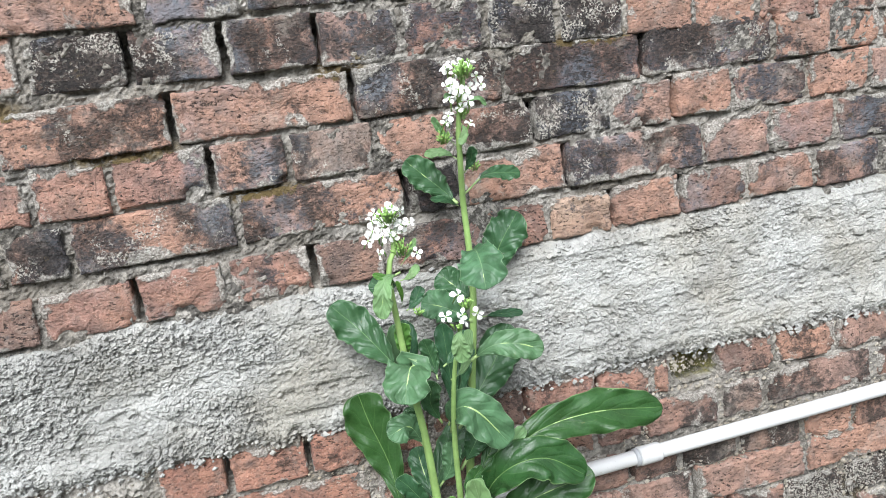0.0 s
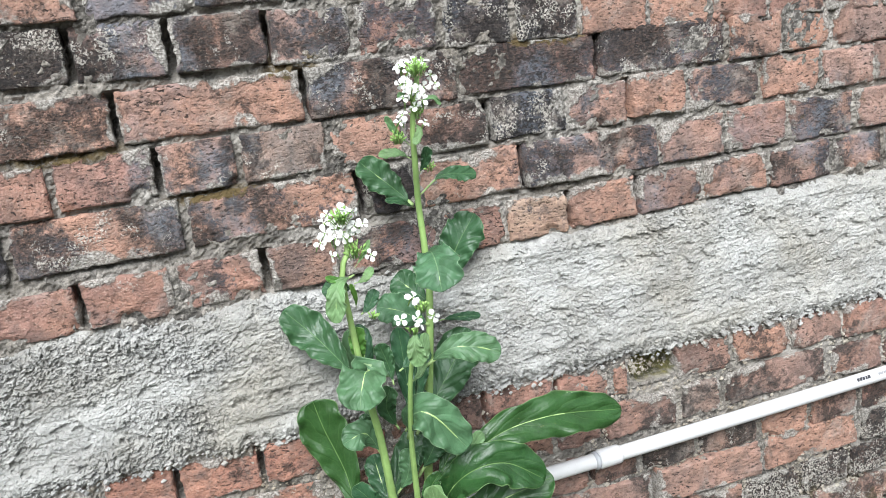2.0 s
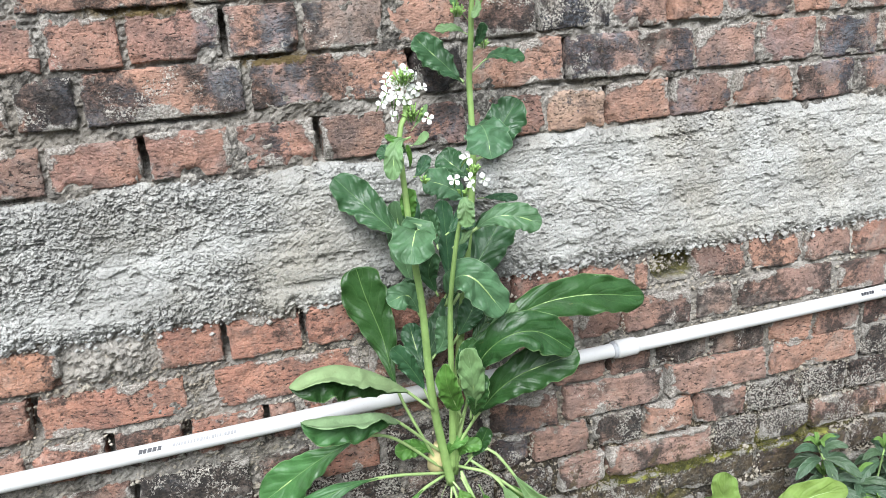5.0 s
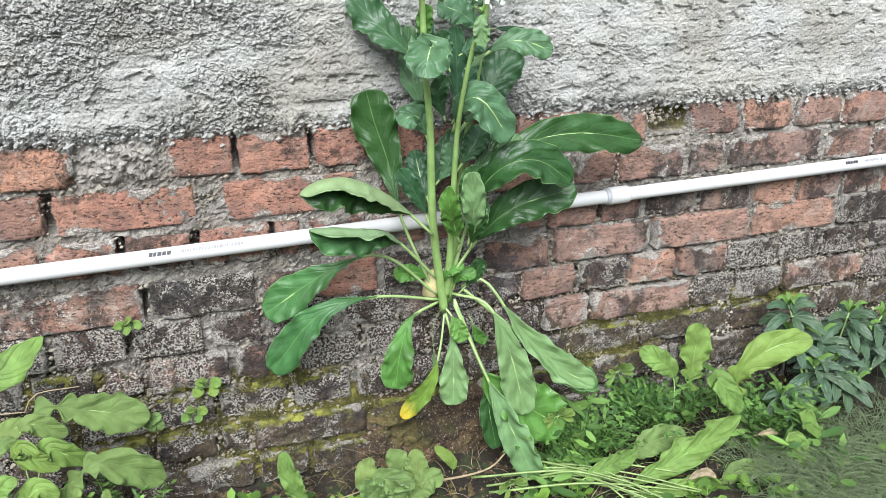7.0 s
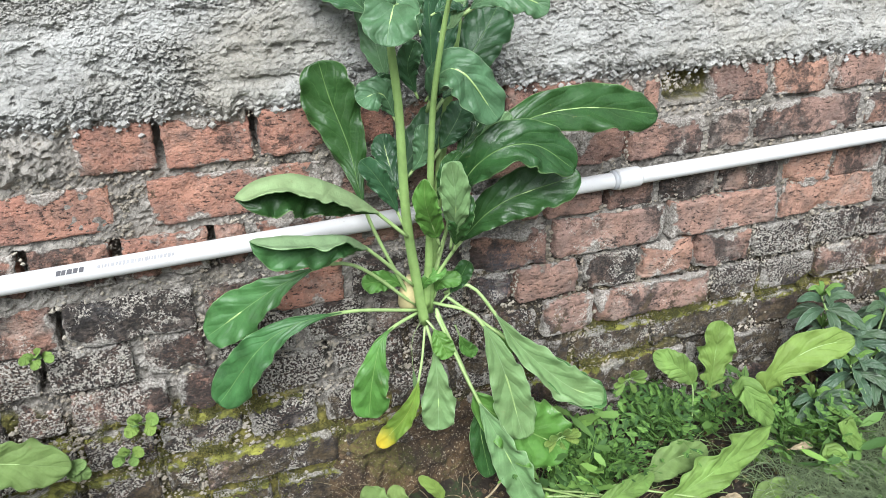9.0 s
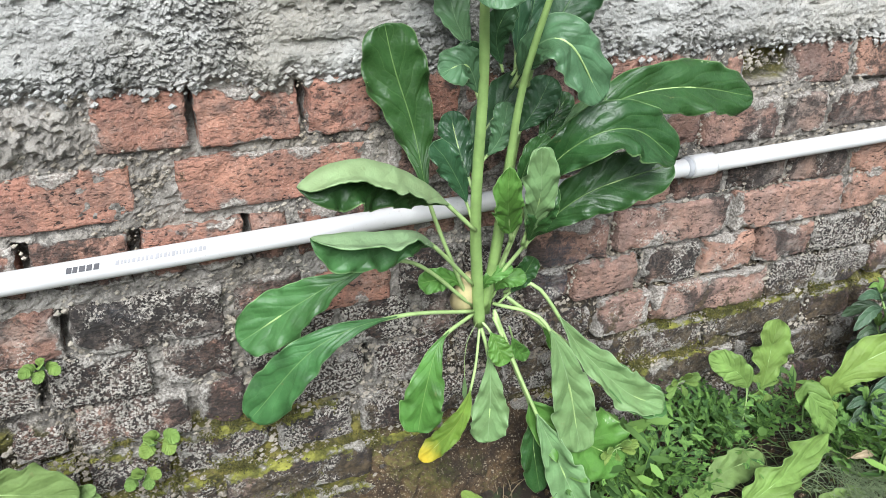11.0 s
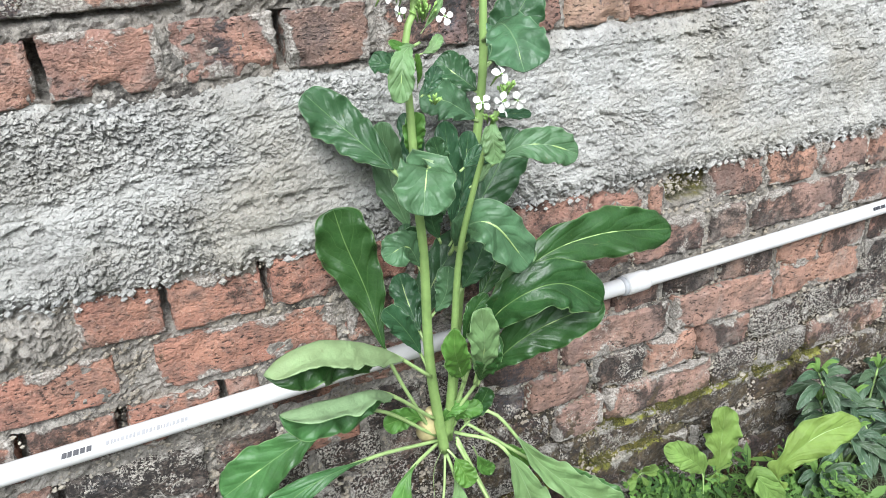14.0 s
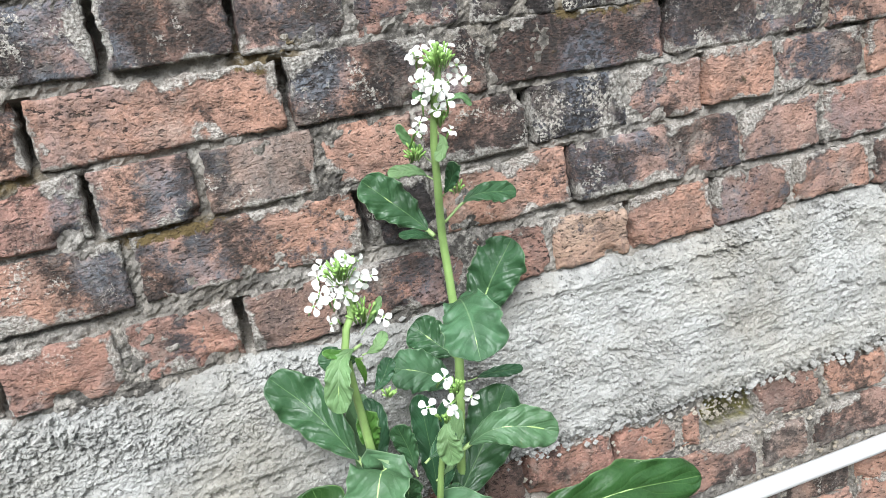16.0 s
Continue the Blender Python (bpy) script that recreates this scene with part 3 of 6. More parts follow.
# bricks that stand out from their course: course, a place along it, tint, soot
MARKED = {
    "A6": ((-0.2, ORANGE, 0.2), (0.0, BROWN, 0.4), (0.2, DARK, 0.6)),
    "A5": ((-0.15, DARK, 0.85), (-0.03, BROWN, 0.6), (0.09, BROWN, 0.5), (0.21, PINK, 0.45), (0.33, RED, 0.4), (0.45, BLUE, 0.75), (0.56, BLUE, 0.95), (0.67, ORANGE, 0.1), (0.80, ORANGE, 0.1), (0.9, RED, 0.2)),
    "A4": ((-0.16, ORANGE, 0.5), (0.07, ORANGE, 0.25), (0.30, BROWN, 0.65), (0.53, RED, 0.5), (0.76, BROWN, 0.55), (0.93, ORANGE, 0.25), (1.04, ORANGE, 0.15)),
    "A3": ((-0.27, RED, 0.2), (-0.19, RED, 0.35), (-0.08, RED, 0.4), (0.04, PINK, 0.45), (0.15, GREY, 0.45), (0.27, ORANGE, 0.2), (0.39, BROWN, 0.65), (0.52, BLUE, 0.85), (0.64, PINK, 0.45), (0.75, ORANGE, 0.15), (1.0, ORANGE, 0.1)),
    "A2": ((-0.25, DARK, 0.75), (-0.10, ORANGE, 0.55), (0.13, ORANGE, 0.5), (0.29, BLUE, 0.7), (0.42, ORANGE, 0.2), (0.62, PINK, 0.5), (1.07, BROWN, 0.5)),
    "A1": ((-0.30, DARK, 0.4), (-0.20, RED, 0.25), (-0.08, RED, 0.2), (0.04, RED, 0.3), (0.157, DARK, 0.3), (0.27, RED, 0.35), (0.40, RED, 0.25), (0.52, TAN, 0.15), (0.64, ORANGE, 0.1), (0.76, BROWN, 0.35), (0.89, ORANGE, 0.2), (1.02, BROWN, 0.4)),
    "B1": ((-0.35, ORANGE, 0.15), (-0.23, (0.33, 0.31, 0.27), 0.0), (-0.12, RED, 0.15), (-0.01, RED, 0.2), (0.10, RED, 0.2), (0.37, BROWN, 0.3), (0.47, RED, 0.25), (0.58, RED, 0.15), (0.81, BROWN, 0.3), (1.05, PINK, 0.3)),
    "B2": ((-0.39, BROWN, 0.3), (-0.23, RED, 0.2), (-0.04, RED, 0.12), (0.09, RED, 0.2), (0.57, BROWN, 0.3), (0.69, BROWN, 0.45), (0.80, GREY, 0.4), (0.96, PINK, 0.45), (1.15, BROWN, 0.3)),
    "B3": ((-0.40, PINK, 0.3), (-0.30, RED, 0.25), (-0.19, BROWN, 0.35), (-0.08, RED, 0.3), (0.63, BROWN, 0.5), (0.73, GREY, 0.6), (0.86, GREY, 0.6), (0.98, ORANGE, 0.2), (1.09, BROWN, 0.35)),
    "B4": ((-0.33, BROWN, 0.4), (-0.14, GREY, 0.75), (0.10, RED, 0.3), (0.41, BROWN, 0.45), (0.59, PINK, 0.35), (0.81, PINK, 0.25), (1.04, ORANGE, 0.2)),
    "B5": ((-0.32, BROWN, 0.6), (-0.20, DARK, 0.8), (-0.09, BROWN, 0.5), (0.13, DARK, 0.85), (0.38, BROWN, 0.4), (0.48, PINK, 0.25), (0.60, GREY, 0.7), (0.71, ORANGE, 0.2), (0.82, BROWN, 0.35), (0.95, DARK, 0.9), (1.07, DARK, 0.9)),
    "B6": ((-0.28, BROWN, 0.5), (-0.17, PINK, 0.5), (0.06, DARK, 0.7), (0.18, BROWN, 0.75), (0.52, PINK, 0.4), (0.69, PINK, 0.4), (0.86, GREY, 0.7), (0.98, GREY, 0.75), (1.15, PINK, 0.5)),
    "B7": ((-0.19, BROWN, 0.5), (-0.07, DARK, 0.9), (0.05, GREY, 0.8)),
    "B8": ((-0.19, BROWN, 0.5), (0.02, GREY, 0.45)),
}


def brick_mesh(w, h, d, seed, wear, cx0, cz0):
    """A worn brick with an uneven face and chipped, rounded edges; its face looks along -y at y = 0."""
    rnd = random.Random(seed)
    nx, nz = max(9, int(w / 0.0055)), 17
    ox = rnd.uniform(0, 90)
    tilt, lean = rnd.uniform(-0.02, 0.02), rnd.uniform(-0.03, 0.03)
    chip = [(rnd.uniform(-0.5, 0.5) * w, rnd.choice((-0.5, 0.5)) * h, rnd.uniform(0.008, 0.022)) for _ in range(rnd.randint(1, 3))]
    chip.append((rnd.choice((-0.5, 0.5)) * w, rnd.choice((-0.5, 0.5)) * h, rnd.uniform(0.008, 0.02)))
    verts, faces, laid = [], [], []
    for j in range(nz):
        for i in range(nx):
            # tighter rows near the edges
            u = -math.cos(math.pi * i / (nx - 1))
            v = -math.cos(math.pi * j / (nz - 1))
            u, v = 0.55 * u + 0.45 * (2 * i / (nx - 1) - 1), 0.55 * v + 0.45 * (2 * j / (nz - 1) - 1)
            x, z = u * w / 2, v * h / 2
            ex, ez = w / 2 - abs(x), h / 2 - abs(z)
            e = min(ex, ez)
            y = 0.0016 * fnoise(x * 30 + ox, 1, z * 30, 4) * (1 + 0.6 * wear) + 0.0016 * fnoise(x * 120 + ox, 3, z * 120, 3)
            y += tilt * x + lean * z
            flake = fnoise(x * 19 + ox, 8, z * 26, 3)
            if flake > 0.15:
                y += 0.0030 * min(1.0, (flake - 0.15) * 16) * min(1.0, wear)
            r = 0.0018 + 0.0020 * wear
            if e < r:
                y += (1 - math.sqrt(max(0.0, 1 - (1 - e / r) ** 2))) * r * 0.9
            for cx, cz, cr in chip:
                q = math.hypot(x - cx, z - cz) + 0.004 * fnoise(x * 90 + ox, 2, z * 90, 2)
                if q < cr:
                    y += min(1.0, (1 - q / cr) * 2.2) * cr * 0.42
            laid.append((max(0.0, 1.0 - e / 0.024), moss_at(cx0 + x, cz0 + z) * min(1.0, 0.10 + 0.95 * max(0.0, v) ** 2), soil_at(cx0 + x, cz0 + z) * min(1.0, max(0.0, ((0.20 if cx0 > 0.05 else 0.08) - cz0 - z) / 0.09)) * 0.9, 1.0))
            x += 0.0026 * fnoise(ox, z * 40, 7, 3) * abs(u) ** 3 + 0.0024 * fnoise(ox + 9, z * 150, 7, 2) * abs(u) ** 5
            z += 0.0026 * fnoise(x * 22, ox, 11, 3) * abs(v) ** 3 + 0.0024 * fnoise(x * 150, ox, 11, 2) * abs(v) ** 5
            verts.append((x, y, z))
    faces = [(j * nx + i, j * nx + i + 1, (j + 1) * nx + i + 1, (j + 1) * nx + i) for j in range(nz - 1) for i in range(nx - 1)]
    rim = [*range(nx), *(j * nx + nx - 1 for j in range(1, nz)), *((nz - 1) * nx + i for i in range(nx - 2, -1, -1)), *(j * nx for j in range(nz - 2, 0, -1))]
    base = len(verts)
    for k in rim:
        x, y, z = verts[k]
        verts.append((x * 0.985, d, z * 0.97))
        laid.append(laid[k])
    for a in range(len(rim)):
        b = (a + 1) % len(rim)
        faces.append((rim[b], rim[a], base + a, base + b))
    me = bpy.data.meshes.new("brick")
    me.from_pydata(verts, [], faces)
    me.materials.append(BRICK)
    for p in me.polygons:
        p.use_smooth = True
    att = me.color_attributes.new("laid", "FLOAT_COLOR", "POINT")
    att.data.foreach_set("color", np.array(laid, dtype=np.float32).ravel())
    return me


def build_bricks(wall):
    rnd = random.Random(11)
    for name, (mid, rise, high, joints) in COURSES.items():
        lower = name[0] == "B" and int(name[1]) >= 4
        for a, b in zip(joints, joints[1:]):
            if name == "B1" and a in (0.665, -0.292):
                continue
            gap = rnd.uniform(0.008, 0.013) + (0.004 if name[0] == "B" and int(name[1]) >= 2 else 0.0)
            if name == "B2" and a == -0.342:
                b -= 0.004
            if name == "B2" and a == -0.122:
                a += 0.026
            w, x = b - a - gap, (a + b) / 2
            h = high * (rnd.uniform(0.90, 0.97) if name[0] == "B" and int(name[1]) >= 2 else rnd.uniform(0.95, 1.01))
            wear = rnd.uniform(0.2, 1.0) + (0.6 if lower else 0.0)
            me = brick_mesh(w, h, 0.06, rnd.random(), wear, x, mid + rise * x)
            ob = new("brick", me)
            ob.parent = wall
            ob.matrix_basis = pose(x, WALL_Y + (rnd.uniform(-0.006, 0.003) if lower else rnd.uniform(-0.004, 0.003)), mid + rise * x + rnd.uniform(-0.002, 0.002), 0, math.degrees(-rise) + rnd.uniform(-0.8, 0.8), 0)
            tint, soot = rnd.choice((RED, ORANGE, BROWN, RED, PINK)), rnd.uniform(0.15, 0.5)
            if lower:
                tint, soot = rnd.choice((BROWN, DARK, GREY, BROWN, PINK)), rnd.uniform(0.45, 0.95)
            for px, t, s in MARKED.get(name, ()):
                if a < px < b:
                    tint, soot = t, s
            if lower and name != "B4" and x < 0.45:
                soot = min(1.0, soot * 1.15 + 0.05)
            if name[0] == "B" and x > 0.3:
                grey = sum(tint) / 3
                tint = tuple(0.82 * c + 0.18 * grey for c in tint)
            if name[0] == "A":
                soot = min(1.0, soot * 0.95 + 0.03)
                grey = sum(tint) / 3
                tint = tuple(0.76 * c + 0.24 * grey for c in tint)
            v = rnd.uniform(0.9, 1.1)
            if name in ("B2", "B3", "B4", "B5", "B6") and x > 0.45:
                soot, v = soot * 0.95, v * 0.97
            ob.color = (tint[0] * v, tint[1] * v, tint[2] * v, soot)


wall = build_mortar()
build_core()
build_band()


# ---- ground ----
def ground_height(x, y):
    near = max(0.0, 1.0 - max(0.0, WALL_Y - y) / 0.25)
    return -0.13 + 0.035 * near * near + 0.018 * fnoise(x * 4, y * 4, 0, 3) + 0.006 * fnoise(x * 25, y * 25, 3, 3)


def build_ground():
    xs = [-400, -60, -12, -4] + [-1.5 + 0.04 * i for i in range(101)] + [6, 14, 60, 400]
    ys = [-400, -60, -12, -4] + [-1.2 + 0.04 * i for i in range(62)] + [1.5, 6, 60, 400]
    nx = len(xs)
    verts = [(x, y, ground_height(x, y) if abs(x) < 5 and abs(y) < 3 else -0.13) for y in ys for x in xs]
    faces = [(j * nx + i, j * nx + i + 1, (j + 1) * nx + i + 1, (j + 1) * nx + i) for j in range(len(ys) - 1) for i in range(nx - 1)]
    ob = mesh_object("ground", verts, faces, SOIL)
    return tagged(ob, "damp dark soil with moss at the foot of the wall", "ground", kind="structure")


build_ground()


# ---- the pipe ----
def build_pipe():
    root = tagged(new("water_pipe"), "white plastic water pipe fixed along the brick wall", "pipe")
    a, b = Vector((-0.75, 1.0822, 0.3655)), Vector((1.70, 1.0855, 0.4130))

    def at(x):
        return a.lerp(b, (x - a.x) / (b.x - a.x))

    root.location = at(0.58)
    inv = Matrix.Translation(-root.location)

    def add(name, verts, faces, mat, label=""):
        ob = mesh_object(name, [inv @ Vector(v) for v in verts], faces, mat, root, label)
        return ob

    xs = [-0.75 + 0.05 * i for i in range(50)]
    pts = [at(x) + Vector((0, 0, 0.0004 * math.sin(x * 5))) for x in xs]
    add("pipe_run", *tube(pts, [0.0125] * len(pts), 24), PVC)
    c = [at(x) for x in (0.585, 0.5855, 0.588, 0.622, 0.625, 0.6255)]
    add("coupling", *tube(c, [0.0130, 0.0156, 0.0162, 0.0160, 0.0155, 0.0130], 28), PVC, "white plastic coupling sleeve")
    s = [at(x) for x in (0.577, 0.579, 0.583, 0.586)]
    add("sealant_ring", *tube(s, [0.0127, 0.0150, 0.0156, 0.0130], 24), PVC_GREY, "grey solvent cement ring")
    return root, at


pipe, pipe_at = build_pipe()


# ---- leaf materials ----
LEAF = leaf_material("dark_leaf", (0.023, 0.072, 0.019), (0.19, 0.31, 0.10), 0.34)
LEAF_MID = leaf_material("green_leaf", (0.050, 0.140, 0.042), (0.20, 0.34, 0.12), 0.38)
LEAF_BACK = leaf_material("leaf_underside", (0.20, 0.31, 0.16), (0.27, 0.37, 0.19), 0.55, 0.6)
LEAF_FRESH = leaf_material("fresh_leaf", (0.075, 0.19, 0.035), (0.22, 0.36, 0.10), 0.42)
LEAF_PALE = leaf_material("pale_leaf", (0.135, 0.25, 0.105), (0.28, 0.40, 0.20), 0.48, 0.55)
LEAF_YELLOW = leaf_material("yellowing_leaf", (0.12, 0.22, 0.03), (0.30, 0.34, 0.08), 0.5, 0.5, 0.2, 0.3, (0.55, 0.42, 0.03))
WEED = leaf_material("weed_leaf", (0.150, 0.250, 0.062), (0.22, 0.36, 0.10), 0.5, 0.35, 0.25, 0.8, gloss=0.22)
FEATHER = leaf_material("cut_leaf", (0.070, 0.155, 0.045), (0.16, 0.25, 0.09), 0.55, 0.2, 0.25, 0.2, island=True, gloss=0.2)
TUFT = leaf_material("round_leaf", (0.095, 0.195, 0.042), (0.18, 0.28, 0.09), 0.5, 0.2, 0.25, 0.2, island=True, gloss=0.2)
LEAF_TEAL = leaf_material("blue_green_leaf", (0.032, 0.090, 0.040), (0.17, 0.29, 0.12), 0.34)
# paler leaf tone: the bluish surface sheen is painted into the blade colour
LEAF_SHEEN = leaf_material("painted_sheen_leaf", (0.066, 0.148, 0.070), (0.22, 0.34, 0.17), 0.40, 0.55)
WEED_DULL = leaf_material("dull_weed_leaf", (0.130, 0.205, 0.066), (0.19, 0.27, 0.11), 0.6, 0.3, 0.2, gloss=0.18)
SHRUB = leaf_material("shrub_leaf", (0.045, 0.088, 0.048), (0.20, 0.27, 0.17), 0.38, 0.5, 0.12, 0.15)
SPRIG = leaf_material("sprig_leaf", (0.10, 0.205, 0.06), (0.16, 0.27, 0.09), 0.55, 0.2, 0.25, 0.2, island=True, gloss=0.2)
STEM = plain_material("green_stem", (0.25, 0.38, 0.12), 0.45, 0.2, 40)
PETIOLE = plain_material("pale_petiole", (0.30, 0.42, 0.16), 0.45, 0.2, 50)
ROOT = plain_material("pale_root", (0.46, 0.40, 0.20), 0.6, 0.22, 45)
PETAL = plain_material("white_petal", (0.72, 0.73, 0.67), 0.6, 0.10, 200)
BUD = plain_material("green_bud", (0.24, 0.40, 0.10), 0.5, 0.25, 220)
STRAW = plain_material("dry_straw", (0.27, 0.215, 0.125), 0.75, 0.35, 90)
STALK = plain_material("cut_green_stalk", (0.20, 0.28, 0.09), 0.5, 0.4, 50)
GRASS = plain_material("grass_blade", (0.135, 0.18, 0.085), 0.6, 0.55, 70)
DRY_LEAF = plain_material("dry_leaf", (0.25, 0.20, 0.12), 0.7, 0.4, 80)

def earth_material():
    """Brown crumbling earth with moss on it."""
    m = Mat("brown_earth")
    a = m.noise(18, 6, 0.68)
    c = m.mix(m.ramp(a, 0.38, 0.62), (0.030, 0.019, 0.010), (0.125, 0.080, 0.038))
    c = m.mix(m.ramp(m.noise(120, 5, 0.75, off=3.0), 0.50, 0.62, 0.0, 0.8), c, (0.024, 0.016, 0.010))
    c = m.mix(m.ramp(m.noise(260, 3, 0.7, off=8.0), 0.58, 0.64, 0.0, 0.8), c, (0.40, 0.34, 0.24))
    mossy = m.math("ADD", m.noise(11, 3, 0.55, off=5.0), m.math("MULTIPLY", m.noise(90, 5, 0.75, off=6.0), 0.35))
    c = m.mix(m.math("MULTIPLY", m.ramp(mossy, 0.66, 0.76, 0.0, 0.95), m.ramp(m.noise(210, 4, 0.75, off=16.0), 0.42, 0.56, 0.1, 1.0)), c, m.mix(m.ramp(a, 0.4, 0.6), (0.045, 0.045, 0.010), (0.13, 0.12, 0.026)))
    m.color(c, 0.95).bump(m.noise(130, 5, 0.75, off=3.0), 1.0, 0.008)
    return m.m


def moss_material():
    m = Mat("moss_green")
    a = m.noise(40, 5, 0.65)
    col = m.mix(m.ramp(a, 0.35, 0.65), (0.075, 0.076, 0.014), (0.22, 0.19, 0.045))
    col = m.mix(m.ramp(m.noise(260, 3, 0.7, off=5.0), 0.45, 0.62), col, (0.05, 0.055, 0.012))
    m.color(col, 0.95).bump(m.noise(500, 3, 0.7), 1.0, 0.003)
    return m.m


MOSS_GREEN = moss_material()
EARTH_BROWN = earth_material()
DARK_TONE, PALE, FRESH, YELLOW, FOLD, MID = (LEAF, LEAF_BACK), (LEAF_PALE, LEAF_BACK), (LEAF_FRESH, LEAF_BACK), (LEAF_YELLOW, LEAF_YELLOW), (LEAF, LEAF_BACK), (LEAF_MID, LEAF_BACK)
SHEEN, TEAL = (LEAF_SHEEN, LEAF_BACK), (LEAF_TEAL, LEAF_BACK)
WEED_TONE, DULL_TONE, SHRUB_TONE = (WEED, LEAF_PALE), (WEED_DULL, LEAF_BACK), (SHRUB, SHRUB)
TOWARDS = Vector((-0.28, -0.80, 0.53))
leaf_count = [0]


def obovate(u):
    return (u ** 0.85) * (1 - u) ** 0.42 / 0.446


def spoon(u):
    return (u ** 1.35) * (1 - u) ** 0.40 / 0.389


def lanceolate(u):
    return (u ** 0.8) * (1 - u) ** 0.75 / 0.342


def oval(u):
    return math.sqrt(max(0.0, u * (1 - u))) * 2.0


def lyrate(u):
    """A lobed outline with a broad end, as of mustard weeds."""
    lobes = (0.42 + 0.34 * math.sin(u * 27.0 - 0.6)) if u < 0.44 else 0.0
    end = oval(min(1.0, max(0.0, (u - 0.33) / 0.67))) * (1 + 0.05 * math.sin(u * 38))
    return max(0.10, lobes, end) * min(1.0, u * 10)


def blade_mesh(line, width, start, outline, face, fold, wave, curl, seed, rows=56, cols=15, thick=0.0006):
    """Both skins of a leaf along a line of points; returns vertices, faces, uvs per vertex and where the underside begins."""
    rnd = random.Random(seed)
    ph, ph2 = rnd.uniform(0, 6), rnd.uniform(0, 6)
    total = len(line) - 1
    top, low, uv = [], [], []
    for i in range(rows):
        u = i / (rows - 1)
        s = (start + (1 - start) * u) * total
        k = min(int(s), total - 1)
        p = line[k].lerp(line[k + 1], s - k)
        d = (line[min(k + 2, total)] - line[max(k - 1, 0)]).normalized()
        n = face - d * face.dot(d)
        n = n.normalized() if n.length > 1e-4 else d.orthogonal().normalized()
        side = d.cross(n).normalized()
        half = 0.46 * width * max(0.03, outline(min(0.9995, max(0.0005, u)))) * (1 + 0.04 * math.sin(u * 21 + ph) + 0.028 * math.sin(u * 47 + ph2))
        for j in range(cols):
            v = 2 * j / (cols - 1) - 1
            ang = radians(fold[0] if v < 0 else fold[1])
            a = abs(v) * half
            bend = ang * min(1.0, abs(v) * (1.4 if abs(ang) < 1.2 else 2.0))
            off = side * (math.copysign(1, v) * a * math.cos(bend)) + n * (a * math.sin(bend))
            ripple = wave * half * abs(v) ** 3 * (math.sin(u * 17 + ph + (1.5 if v > 0 else 0)) + 0.6 * math.sin(u * 41 + ph2 + (2.1 if v > 0 else 0))) + 0.07 * half * math.sin(u * 24 - abs(v) * 6 + ph2) * min(1.0, abs(v) * 2)
            ripple += 0.10 * half * fnoise(u * 3.2 + seed, v * 1.6, seed * 0.37, 2)
            ripple += 0.020 * half * math.cos(2 * math.pi * (7 * u - 2.2 * abs(v)) + ph) * min(1.0, 3 * abs(v))
            gully = -0.10 * half * math.exp(-(v * 4.5) ** 2)
            tame = 1.0 if abs(bend) < 0.8 else 0.25
            skin = n * math.cos(bend) - side * (math.copysign(1, v) * math.sin(bend))
            q = p + off + skin * (tame * (ripple - curl * half * v * v)) + n * gully
            top.append(q + skin * thick)
            low.append(q - skin * thick)
            uv.append((u, 0.5 + 0.5 * v))
    faces = []
    m = rows * cols
    for i in range(rows - 1):
        for j in range(cols - 1):
            a = i * cols + j
            faces.append((a, a + 1, a + cols + 1, a + cols))
    under = len(faces)
    for i in range(rows - 1):
        for j in range(cols - 1):
            a = m + i * cols + j
            faces.append((a + cols, a + cols + 1, a + 1, a))
    rim = [*range(cols), *(i * cols + cols - 1 for i in range(1, rows)), *((rows - 1) * cols + j for j in range(cols - 2, -1, -1)), *(i * cols for i in range(rows - 2, 0, -1))]
    for a in range(len(rim)):
        b = (a + 1) % len(rim)
        faces.append((rim[b], rim[a], rim[a] + m, rim[b] + m))
    return top + low, faces, uv + uv, under


def finish_blade(ob, uv, under, skins):
    me = ob.data
    layer = me.uv_layers.new(name="along")
    idx = np.empty(len(me.loops), dtype=np.int32)
    me.loops.foreach_get("vertex_index", idx)
    layer.data.foreach_set("uv", np.array(uv, dtype=np.float32)[idx].ravel())
    for i, p in enumerate(me.polygons):
        p.use_smooth = True
        p.material_index = 1 if under <= i < 2 * under else 0


